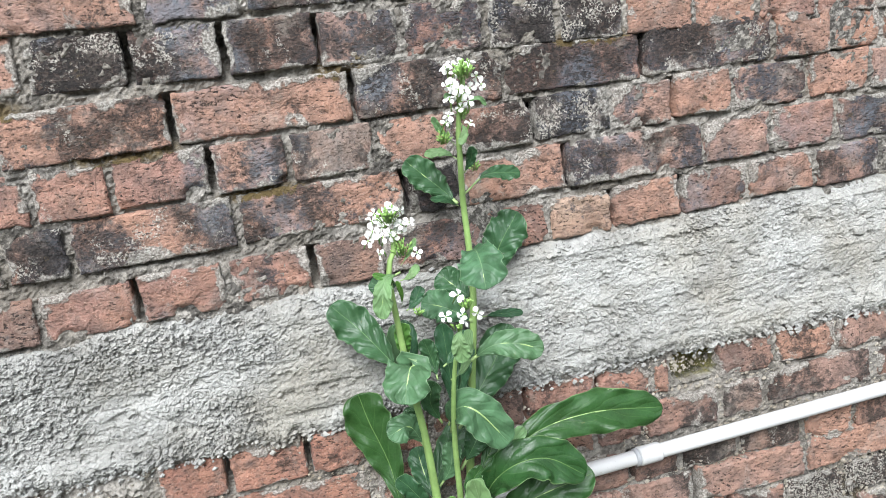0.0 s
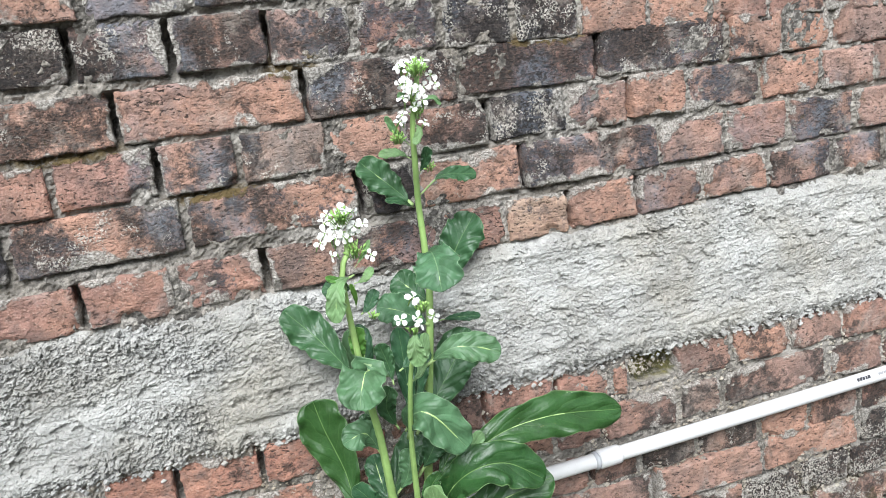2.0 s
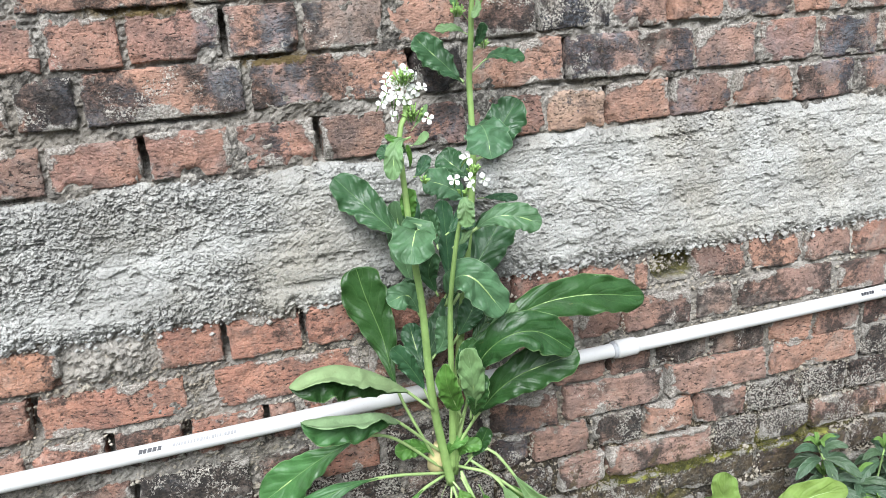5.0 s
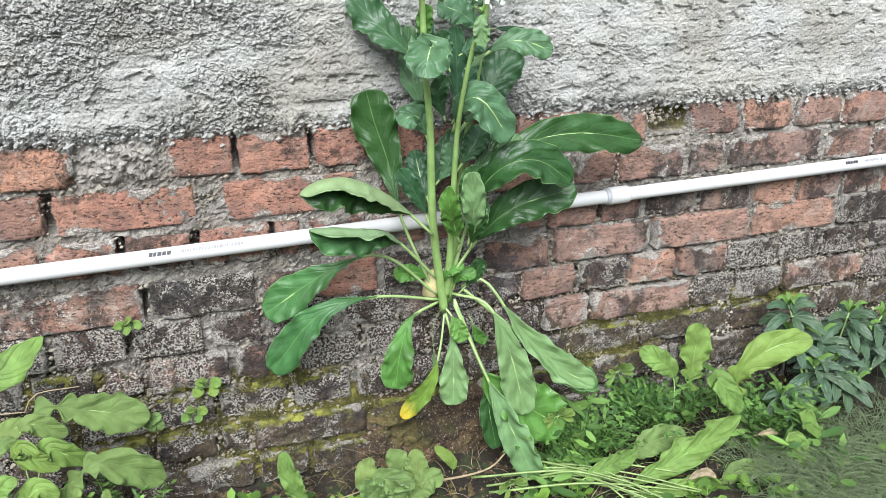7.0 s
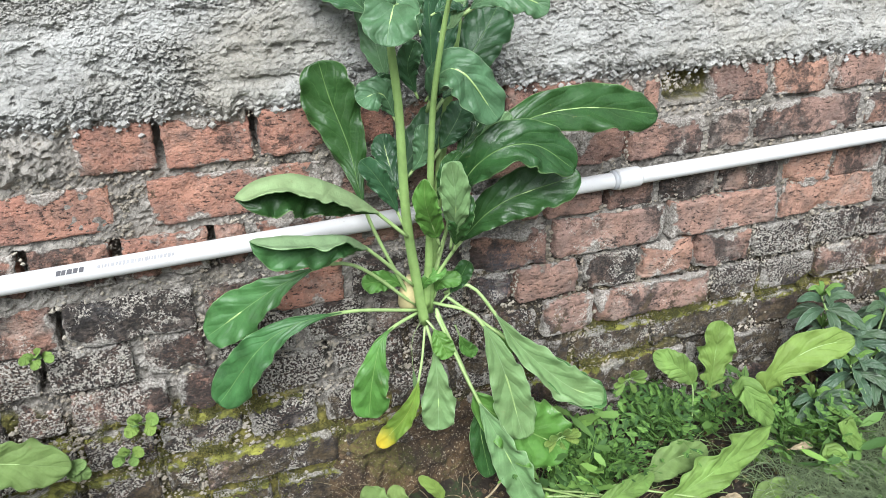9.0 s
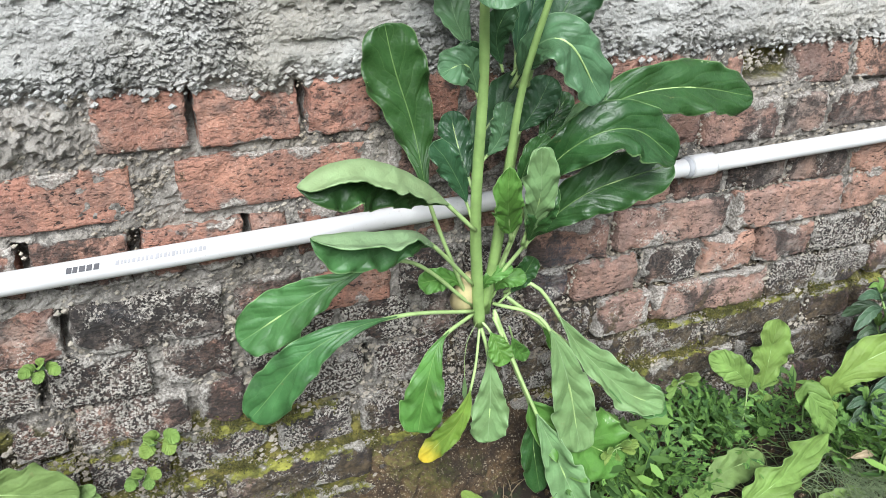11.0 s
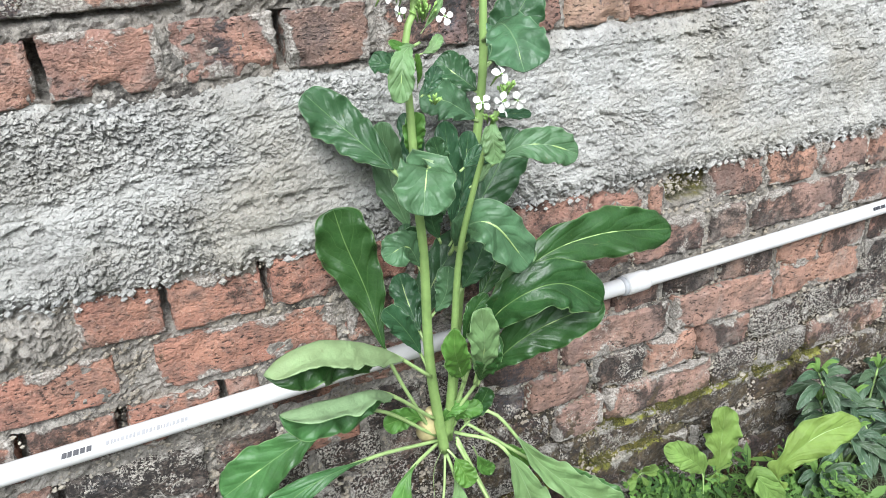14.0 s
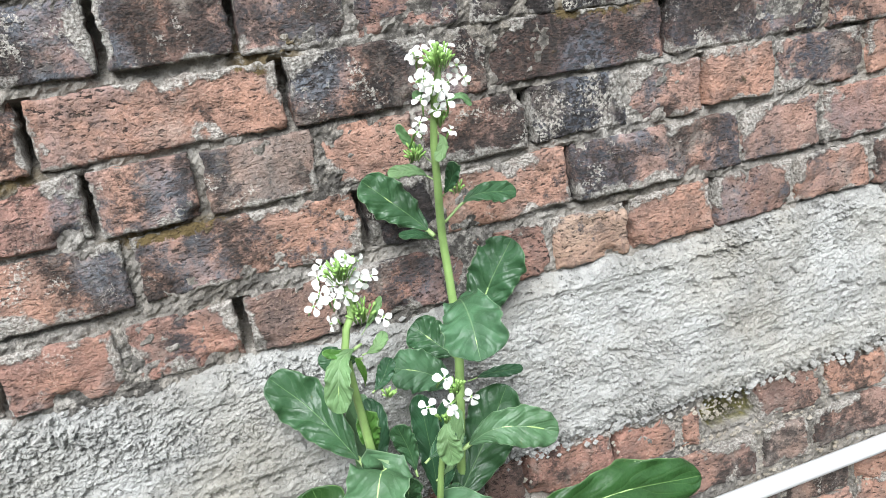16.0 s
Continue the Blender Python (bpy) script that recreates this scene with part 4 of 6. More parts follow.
def leaf(parent, pts, width, petiole=0.2, fold=(8, 8), tone=DARK_TONE, wave=0.19, curl=0.10, outline=obovate, face=TOWARDS, label="", rib=0.0026, name="leaf", rib_mat=None):
    leaf_count[0] += 1
    seed = leaf_count[0]
    if tone in (WEED_TONE, DULL_TONE):
        rib = min(rib, 0.0013)
    origin = parent.matrix_basis.translation
    line = [p - origin for p in curve_points(pts, 40)]
    verts, faces, uv, under = blade_mesh(line, width, petiole, outline, Vector(face).normalized(), fold, wave, curl, seed)
    ob = mesh_object(name, verts, faces, list(tone), parent, label)
    finish_blade(ob, uv, under, tone)
    n = len(line)
    end = int(n * 0.93)
    rad = [max(0.0004, rib * min(1.0, width / 0.045) * (1.0 if i < n * petiole else 1.0 - 0.85 * (i - n * petiole) / (n * (1 - petiole)))) for i in range(end)]
    shift = []
    for i, p in enumerate(line[:end]):
        d = (line[min(i + 1, n - 1)] - line[max(i - 1, 0)]).normalized()
        f = Vector(face).normalized()
        nn = (f - d * f.dot(d)).normalized()
        shift.append(p - nn * ((0.6 * rad[i] + 0.046 * width) if i >= n * petiole else 0.046 * width * i / (n * petiole)))
    rv, rf = tube(shift[::2] + [shift[-1]], rad[::2] + [rad[-1]], 7)
    mesh_object("midrib", rv, rf, rib_mat or PETIOLE, ob, "pale green midrib and leaf stalk")
    return ob


def stem(parent, pts, r0, r1):
    origin = parent.matrix_basis.translation
    line = [p - origin for p in curve_points(pts, 46)]
    n = len(line)
    rad = [r0 + (r1 - r0) * i / (n - 1) for i in range(n)]
    verts, faces = tube(line, rad, 14)
    # ribs run up the stem
    sides = 14
    out = []
    for i in range(n):
        for k in range(sides):
            v = verts[i * sides + k]
            out.append(line[i] + (v - line[i]) * (1.0 + 0.07 * math.cos(k * 2 * math.pi / sides * 5)))
    return mesh_object("stem", out, faces, STEM, parent, "ribbed light green stem")


def petal_grid(c, d, n, size, seed):
    rnd = random.Random(seed)
    side = d.cross(n).normalized()
    verts, faces = [], []
    rows, cols = 6, 5
    for layer in (1, -1):
        for i in range(rows):
            u = i / (rows - 1)
            half = size * (0.07 + 0.33 * max(0.0, math.sin((u * 1.12 - 0.25) * 2.9)) ** 0.8)
            for j in range(cols):
                v = 2 * j / (cols - 1) - 1
                lift = 0.25 * size * math.sin(u * 2.2) * 0.6 + 0.10 * size * v * v - 0.18 * size * u * u
                reach = u * (1 - 0.10 * v * v)
                verts.append(c + d * size * reach + side * half * v + n * (lift + layer * 0.00018 + 0.03 * size * rnd.uniform(-1, 1)))
    m = rows * cols
    for i in range(rows - 1):
        for j in range(cols - 1):
            a = i * cols + j
            faces.append((a, a + 1, a + cols + 1, a + cols))
            faces.append((m + a + cols, m + a + cols + 1, m + a + 1, m + a))
    return verts, faces


def flower(parent, at, seed):
    """Four white petals in a cross on a short stalk."""
    rnd = random.Random(seed)
    origin = parent.matrix_basis.translation
    c = Vector(at) - origin
    n = (Vector((-0.25, -0.85, 0.40)) + Vector((rnd.uniform(-1.0, 1.0), rnd.uniform(-0.4, 0.5), rnd.uniform(-0.7, 0.9)))).normalized()
    a = n.orthogonal().normalized()
    b = n.cross(a)
    turn = rnd.uniform(0, 1.57)
    verts, faces = [], []
    size = rnd.uniform(0.0074, 0.0094)
    c = c + Vector((0, rnd.uniform(-0.010, 0.012), 0))
    for k in range(4):
        w = turn + k * math.pi / 2 + rnd.uniform(-0.22, 0.22)
        d = (a * math.cos(w) + b * math.sin(w) + n * rnd.uniform(-0.35, 0.45)).normalized()
        pv, pf = petal_grid(c + d * 0.0008, d, n, size * rnd.uniform(0.85, 1.1), rnd.random())
        faces += [tuple(i + len(verts) for i in f) for f in pf]
        verts += pv
    ob = mesh_object("flower", verts, faces, PETAL, parent, "white four-petalled flower")
    cv, cf = tube([c - n * 0.010 + Vector((0, 0.006, -0.008)), c - n * 0.006, c - n * 0.001, c + n * 0.002], [0.0007, 0.0013, 0.0014, 0.0006], 7)
    mesh_object("flower_stalk", cv, cf, BUD, ob, "green calyx and stalk")
    return ob


def buds(parent, at, spread, count, seed):
    """A knot of small green buds on thin stalks."""
    rnd = random.Random(seed)
    origin = parent.matrix_basis.translation
    c = Vector(at) - origin
    foot = c + Vector((0, 0.006, -spread * 1.1))
    verts, faces = [], []
    for _ in range(count):
        d = Vector((rnd.gauss(0, 1), rnd.gauss(0, 0.8), abs(rnd.gauss(0.5, 0.8)))).normalized()
        q = c + d * spread * rnd.uniform(0.35, 1.0)
        along = (d + Vector((0, 0, 0.5))).normalized()
        long, r = rnd.uniform(0.0030, 0.0060), rnd.uniform(0.0009, 0.0016)
        pv, pf = tube([foot.lerp(q, 0.45), q - along * long * 0.5, q - along * long * 0.2, q + along * long * 0.2, q + along * long * 0.5], [0.00035, 0.0006, r, r, r * 0.35], 6)
        faces += [tuple(i + len(verts) for i in f) for f in pf]
        verts += pv
    return mesh_object("inflorescence", verts, faces, BUD, parent, "cluster of small green flower buds")


# ---- the flowering plant ----
plant = tagged(new("radish_plant"), "tall flowering radish with glossy green leaves, rooted in the wall", "plant")
plant.matrix_basis = pose(0.255, 1.07, 0.24)


def root_body():
    o = plant.matrix_basis.translation
    pts = [Vector(p) - o for p in ((0.250, 1.112, 0.238), (0.244, 1.084, 0.246), (0.238, 1.064, 0.260), (0.236, 1.056, 0.282), (0.240, 1.050, 0.304))]
    mesh_object("root", *tube(curve_points(pts, 20), [0.006 + 0.0095 * math.sin(math.pi * min(1.0, (i + 2) / 22)) for i in range(20)], 18), ROOT, plant, "pale swollen root crown growing out of the wall")


root_body()
# flowering stems
stem(plant, ((0.259, 1.055, 0.224), (0.226, 1.018, 0.402), (0.210, 0.986, 0.567), (0.198, 0.969, 0.647), (0.189, 0.955, 0.729), (0.183, 0.947, 0.821), (0.195, 0.950, 0.851), (0.193, 0.951, 0.876)), 0.0078, 0.0032)
stem(plant, ((0.267, 1.060, 0.239), (0.272, 1.050, 0.324), (0.279, 1.050, 0.401), (0.289, 1.050, 0.497), (0.318, 1.045, 0.730), (0.319, 1.040, 0.822), (0.316, 1.034, 0.879), (0.309, 1.000, 0.944), (0.309, 0.990, 0.991), (0.320, 0.982, 1.051)), 0.0078, 0.0033)
stem(plant, ((0.261, 1.050, 0.254), (0.257, 1.021, 0.357), (0.253, 1.001, 0.445), (0.249, 0.974, 0.566), (0.248, 0.933, 0.665), (0.254, 0.915, 0.719), (0.261, 0.908, 0.752)), 0.0062, 0.0024)
# leaves of the tall stem
leaf(plant, ((0.311, 1.045, 0.877), (0.296, 1.058, 0.896), (0.249, 1.070, 0.945)), 0.047, petiole=0.12, tone=TEAL)
leaf(plant, ((0.320, 1.035, 0.891), (0.354, 1.031, 0.914), (0.408, 1.044, 0.907)), 0.026, petiole=0.3, tone=TEAL)
leaf(plant, ((0.318, 1.018, 0.923), (0.325, 1.007, 0.940), (0.328, 0.998, 0.959)), 0.016, petiole=0.1, tone=TEAL)
leaf(plant, ((0.307, 0.998, 0.961), (0.284, 0.991, 0.987), (0.273, 0.984, 1.006)), 0.010, petiole=0.2, tone=PALE)
leaf(plant, ((0.312, 0.988, 0.993), (0.314, 0.981, 0.982), (0.305, 0.978, 0.966)), 0.012, petiole=0.1, tone=PALE)
leaf(plant, ((0.309, 1.005, 0.943), (0.293, 1.019, 0.954), (0.269, 1.034, 0.954)), 0.015, petiole=0.2, tone=PALE)
leaf(plant, ((0.311, 1.040, 0.874), (0.289, 1.020, 0.889), (0.264, 1.008, 0.896)), 0.011, petiole=0.1, tone=TEAL)
leaf(plant, ((0.314, 0.984, 1.014), (0.335, 0.978, 1.023), (0.346, 0.979, 1.012)), 0.007, petiole=0.2, tone=PALE)
leaf(plant, ((0.315, 0.984, 1.019), (0.296, 0.978, 1.029), (0.291, 0.978, 1.033)), 0.010, petiole=0.2, tone=PALE)
leaf(plant, ((0.320, 1.045, 0.760), (0.361, 1.081, 0.770), (0.383, 1.083, 0.803), (0.412, 1.083, 0.843)), 0.065, petiole=0.22, tone=TEAL)
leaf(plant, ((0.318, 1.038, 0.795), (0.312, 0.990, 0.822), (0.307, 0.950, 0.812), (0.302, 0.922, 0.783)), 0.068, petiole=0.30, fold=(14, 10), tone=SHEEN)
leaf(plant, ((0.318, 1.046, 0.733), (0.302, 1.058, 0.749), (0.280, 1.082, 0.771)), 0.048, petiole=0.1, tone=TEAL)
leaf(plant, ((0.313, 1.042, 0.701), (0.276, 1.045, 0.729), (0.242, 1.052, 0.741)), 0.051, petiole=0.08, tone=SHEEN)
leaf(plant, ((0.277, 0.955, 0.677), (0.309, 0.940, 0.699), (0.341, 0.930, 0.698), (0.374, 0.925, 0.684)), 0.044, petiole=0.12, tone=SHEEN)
leaf(plant, ((0.325, 1.047, 0.703), (0.355, 1.057, 0.700), (0.398, 1.061, 0.693)), 0.015, petiole=0.2, tone=TEAL)
# leaves of the short stem
leaf(plant, ((0.260, 0.908, 0.746), (0.252, 0.899, 0.730), (0.256, 0.899, 0.701)), 0.025, petiole=0.1, tone=PALE)
leaf(plant, ((0.268, 1.019, 0.551), (0.306, 1.040, 0.588), (0.343, 1.054, 0.629), (0.376, 1.062, 0.677)), 0.070, petiole=0.12, tone=TEAL)
leaf(plant, ((0.263, 1.019, 0.567), (0.265, 1.023, 0.631), (0.264, 1.033, 0.711)), 0.034, petiole=0.15, tone=TEAL)
leaf(plant, ((0.265, 1.016, 0.583), (0.281, 1.024, 0.628), (0.296, 1.035, 0.694)), 0.034, petiole=0.1, tone=TEAL)
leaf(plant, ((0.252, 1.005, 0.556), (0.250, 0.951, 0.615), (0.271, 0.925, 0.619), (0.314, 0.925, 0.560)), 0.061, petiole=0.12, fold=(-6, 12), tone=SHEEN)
leaf(plant, ((0.248, 0.998, 0.571), (0.261, 0.977, 0.609), (0.281, 0.969, 0.626)), 0.028, petiole=0.15, tone=TEAL)
leaf(plant, ((0.245, 0.938, 0.664), (0.269, 0.952, 0.673), (0.284, 0.963, 0.720)), 0.018, petiole=0.15, tone=PALE)
# leaves of the front stem
leaf(plant, ((0.193, 0.967, 0.662), (0.181, 0.996, 0.680), (0.152, 1.060, 0.713), (0.116, 1.083, 0.753)), 0.059, petiole=0.2, tone=TEAL)
leaf(plant, ((0.200, 0.985, 0.594), (0.207, 1.063, 0.628), (0.205, 1.083, 0.707)), 0.044, petiole=0.12, tone=SHEEN)
leaf(plant, ((0.200, 0.972, 0.653), (0.201, 0.987, 0.674), (0.206, 0.995, 0.709), (0.203, 1.009, 0.735)), 0.028, petiole=0.1, tone=TEAL)
leaf(plant, ((0.198, 0.947, 0.820), (0.176, 0.932, 0.817), (0.168, 0.922, 0.803), (0.163, 0.921, 0.771)), 0.027, petiole=0.12, tone=PALE)
leaf(plant, ((0.197, 0.952, 0.804), (0.179, 0.978, 0.796), (0.165, 0.997, 0.800)), 0.026, petiole=0.1, tone=TEAL)
leaf(plant, ((0.198, 0.971, 0.690), (0.192, 0.959, 0.719), (0.193, 0.951, 0.751)), 0.025, petiole=0.12, tone=FRESH)
leaf(plant, ((0.194, 0.949, 0.803), (0.177, 0.937, 0.818), (0.160, 0.933, 0.827)), 0.010, petiole=0.15, tone=FRESH)
leaf(plant, ((0.197, 0.949, 0.808), (0.211, 0.947, 0.813), (0.223, 0.952, 0.824)), 0.013, petiole=0.15, tone=PALE)
leaf(plant, ((0.202, 0.958, 0.764), (0.214, 0.963, 0.772), (0.227, 0.968, 0.790)), 0.019, petiole=0.1, tone=TEAL)
leaf(plant, ((0.196, 0.953, 0.775), (0.195, 0.943, 0.793), (0.190, 0.937, 0.812)), 0.007, petiole=0.1, tone=FRESH)
leaf(plant, ((0.200, 0.948, 0.828), (0.215, 0.948, 0.846), (0.223, 0.946, 0.861)), 0.008, petiole=0.15, tone=PALE)
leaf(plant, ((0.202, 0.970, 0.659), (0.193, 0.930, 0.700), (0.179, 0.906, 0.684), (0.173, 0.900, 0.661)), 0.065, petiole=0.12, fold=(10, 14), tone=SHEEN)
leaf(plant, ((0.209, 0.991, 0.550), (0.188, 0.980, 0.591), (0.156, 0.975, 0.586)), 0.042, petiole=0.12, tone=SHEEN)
leaf(plant, ((0.212, 0.991, 0.553), (0.200, 0.990, 0.588), (0.194, 0.984, 0.613)), 0.022, petiole=0.12, tone=TEAL)
leaf(plant, ((0.218, 1.015, 0.440), (0.212, 1.041, 0.477), (0.208, 1.062, 0.516)), 0.039, petiole=0.15, tone=TEAL)
leaf(plant, ((0.222, 1.015, 0.439), (0.235, 1.051, 0.466), (0.272, 1.072, 0.504), (0.314, 1.083, 0.543)), 0.056, petiole=0.12, tone=TEAL)
leaf(plant, ((0.223, 1.019, 0.394), (0.206, 1.015, 0.439), (0.183, 1.011, 0.480), (0.166, 1.012, 0.501)), 0.032, petiole=0.25, tone=TEAL)
leaf(plant, ((0.207, 0.985, 0.585), (0.193, 0.990, 0.594), (0.194, 0.999, 0.611)), 0.019, petiole=0.1, tone=TEAL)
leaf(plant, ((0.234, 0.969, 0.655), (0.232, 0.977, 0.680), (0.223, 0.978, 0.713)), 0.025, petiole=0.12, tone=TEAL)
leaf(plant, ((0.239, 0.947, 0.681), (0.264, 0.955, 0.692), (0.287, 0.956, 0.691)), 0.024, petiole=0.12, tone=TEAL)
leaf(plant, ((0.240, 1.003, 0.574), (0.224, 0.991, 0.615), (0.231, 0.980, 0.649)), 0.031, petiole=0.12, tone=TEAL)
leaf(plant, ((0.262, 1.014, 0.488), (0.286, 1.008, 0.528), (0.307, 1.015, 0.560)), 0.042, petiole=0.2, tone=TEAL)
leaf(plant, ((0.228, 1.016, 0.469), (0.245, 1.007, 0.500), (0.252, 1.008, 0.539)), 0.033, petiole=0.15, tone=SHEEN)
# the rosette: upper leaves
leaf(plant, ((0.241, 1.050, 0.261), (0.178, 1.035, 0.411), (0.164, 1.060, 0.500), (0.144, 1.070, 0.570), (0.135, 1.075, 0.614)), 0.075, petiole=0.45, outline=spoon)
leaf(plant, ((0.223, 1.010, 0.388), (0.156, 0.992, 0.457), (0.087, 0.969, 0.500), (0.038, 0.955, 0.509), (0.004, 0.946, 0.499)), 0.094, petiole=0.22, fold=(2, 130), tone=FOLD)
leaf(plant, ((0.240, 1.040, 0.295), (0.150, 0.990, 0.400), (0.089, 0.965, 0.425), (0.014, 0.945, 0.445)), 0.078, petiole=0.40, fold=(4, 118), tone=MID)
leaf(plant, ((0.266, 1.030, 0.313), (0.292, 1.005, 0.426), (0.354, 0.985, 0.525), (0.456, 0.985, 0.545), (0.588, 1.000, 0.518)), 0.069, petiole=0.36, fold=(12, 4))
leaf(plant, ((0.268, 1.030, 0.313), (0.283, 0.980, 0.451), (0.311, 0.940, 0.514), (0.365, 0.930, 0.522), (0.420, 0.925, 0.484)), 0.068, petiole=0.36, fold=(10, 30))
leaf(plant, ((0.265, 1.030, 0.304), (0.297, 1.000, 0.375), (0.345, 0.975, 0.432), (0.448, 0.960, 0.462)), 0.070, petiole=0.30)
leaf(plant, ((0.265, 1.010, 0.354), (0.300, 1.000, 0.460), (0.322, 0.985, 0.510), (0.354, 0.980, 0.550)), 0.028, petiole=0.5, tone=PALE)
leaf(plant, ((0.265, 1.000, 0.372), (0.232, 0.955, 0.449), (0.228, 0.950, 0.489)), 0.037, petiole=0.15, tone=FRESH, outline=oval)
leaf(plant, ((0.280, 1.000, 0.365), (0.271, 0.955, 0.445), (0.261, 0.945, 0.509)), 0.041, petiole=0.15, tone=PALE)
leaf(plant, ((0.285, 1.000, 0.360), (0.280, 0.965, 0.419), (0.288, 0.962, 0.457)), 0.036, petiole=0.15)
leaf(plant, ((0.253, 0.990, 0.413), (0.265, 0.975, 0.483), (0.283, 0.970, 0.511)), 0.024, petiole=0.3)
leaf(plant, ((0.273, 0.990, 0.473), (0.303, 1.005, 0.505), (0.335, 1.020, 0.538)), 0.031, petiole=0.25)
leaf(plant, ((0.245, 1.050, 0.262), (0.213, 1.045, 0.305), (0.163, 1.035, 0.316)), 0.033, petiole=0.35, tone=FRESH)
leaf(plant, ((0.282, 1.050, 0.253), (0.303, 1.040, 0.284), (0.321, 1.035, 0.322)), 0.029, petiole=0.3)
leaf(plant, ((0.273, 1.050, 0.264), (0.279, 1.035, 0.297), (0.308, 1.030, 0.300)), 0.027, petiole=0.2, tone=FRESH)
leaf(plant, ((0.253, 1.050, 0.264), (0.254, 1.030, 0.305), (0.281, 1.020, 0.325)), 0.021, petiole=0.3, tone=FRESH)
# the rosette: hanging leaves
leaf(plant, ((0.245, 1.050, 0.258), (0.144, 1.020, 0.357), (0.059, 1.025, 0.343), (-0.048, 1.062, 0.263)), 0.068, petiole=0.5, outline=spoon, tone=MID)
leaf(plant, ((0.248, 1.050, 0.249), (0.126, 1.010, 0.292), (0.030, 1.005, 0.276), (-0.046, 1.042, 0.166)), 0.060, petiole=0.36, outline=spoon, tone=MID)
leaf(plant, ((0.246, 1.050, 0.245), (0.187, 1.015, 0.240), (0.163, 1.000, 0.188), (0.153, 1.000, 0.118)), 0.058, petiole=0.25, tone=FRESH, outline=spoon)
leaf(plant, ((0.260, 1.055, 0.221), (0.243, 1.030, 0.161), (0.222, 1.025, 0.095), (0.176, 1.042, 0.026)), 0.034, petiole=0.4, tone=YELLOW)
leaf(plant, ((0.260, 1.055, 0.225), (0.267, 1.035, 0.178), (0.268, 1.025, 0.119), (0.267, 1.022, 0.047)), 0.057, petiole=0.2, tone=PALE, outline=spoon)
leaf(plant, ((0.258, 1.050, 0.233), (0.268, 1.035, 0.218), (0.284, 1.020, 0.176)), 0.034, petiole=0.3, tone=FRESH)
leaf(plant, ((0.254, 1.050, 0.234), (0.234, 1.040, 0.201), (0.239, 1.045, 0.113)), 0.007, petiole=0.7, tone=PALE)
leaf(plant, ((0.269, 1.040, 0.262), (0.314, 0.990, 0.257), (0.352, 0.975, 0.169), (0.387, 0.970, 0.035)), 0.064, petiole=0.3, tone=PALE)
leaf(plant, ((0.289, 1.050, 0.269), (0.326, 1.030, 0.281), (0.391, 1.005, 0.183), (0.473, 0.992, 0.096), (0.534, 0.985, 0.063)), 0.062, petiole=0.3, tone=PALE, fold=(20, 40))
leaf(plant, ((0.274, 1.045, 0.238), (0.313, 1.000, 0.128), (0.350, 0.975, 0.036), (0.409, 0.960, -0.105)), 0.061, petiole=0.4, tone=PALE, fold=(35, 10))
leaf(plant, ((0.274, 1.045, 0.244), (0.327, 1.005, 0.100), (0.391, 0.985, 0.044), (0.471, 0.975, -0.016)), 0.109, petiole=0.4, tone=FRESH)
leaf(plant, ((0.274, 1.045, 0.249), (0.324, 1.010, 0.098), (0.329, 1.000, 0.034), (0.341, 0.990, -0.042)), 0.043, petiole=0.5)
leaf(plant, ((0.290, 1.050, 0.265), (0.397, 1.020, 0.168), (0.482, 1.000, 0.086), (0.543, 0.990, 0.055)), 0.070, petiole=0.4, fold=(-10, 50), tone=MID)
leaf(plant, ((0.304, 1.060, 0.247), (0.361, 1.060, 0.192), (0.407, 1.065, 0.128)), 0.027, petiole=0.5, tone=FRESH)
leaf(plant, ((0.313, 1.070, 0.198), (0.333, 1.075, 0.151), (0.352, 1.075, 0.136)), 0.024, petiole=0.3, tone=FRESH)
# flowers
flower(plant, (0.297, 0.970, 1.067), 21)
flower(plant, (0.302, 0.970, 1.044), 75)
flower(plant, (0.291, 0.970, 1.043), 45)
flower(plant, (0.335, 0.970, 1.051), 83)
flower(plant, (0.338, 0.970, 1.040), 76)
flower(plant, (0.327, 0.970, 1.036), 50)
flower(plant, (0.313, 0.970, 1.032), 70)
flower(plant, (0.319, 0.970, 1.021), 7)
flower(plant, (0.310, 0.970, 1.013), 25)
flower(plant, (0.292, 0.970, 1.005), 11)
flower(plant, (0.288, 0.970, 0.997), 6)
flower(plant, (0.322, 0.970, 0.992), 62)
flower(plant, (0.328, 0.970, 1.068), 27)
flower(plant, (0.315, 0.970, 1.068), 50)
flower(plant, (0.307, 0.970, 1.057), 6)
flower(plant, (0.189, 0.940, 0.906), 79)
flower(plant, (0.208, 0.940, 0.898), 74)
flower(plant, (0.171, 0.940, 0.890), 5)
flower(plant, (0.182, 0.940, 0.883), 85)
flower(plant, (0.191, 0.940, 0.873), 57)
flower(plant, (0.207, 0.940, 0.880), 41)
flower(plant, (0.216, 0.940, 0.883), 46)
flower(plant, (0.161, 0.940, 0.869), 54)
flower(plant, (0.174, 0.940, 0.851), 8)
flower(plant, (0.221, 0.940, 0.844), 60)
flower(plant, (0.200, 0.940, 0.868), 92)
flower(plant, (0.176, 0.940, 0.899), 19)
flower(plant, (0.200, 0.940, 0.902), 43)
flower(plant, (0.254, 0.896, 0.794), 15)
flower(plant, (0.238, 0.896, 0.767), 7)
flower(plant, (0.259, 0.896, 0.766), 76)
flower(plant, (0.281, 0.896, 0.762), 75)
flower(plant, (0.259, 0.896, 0.757), 23)
rnd_heads = random.Random(71)
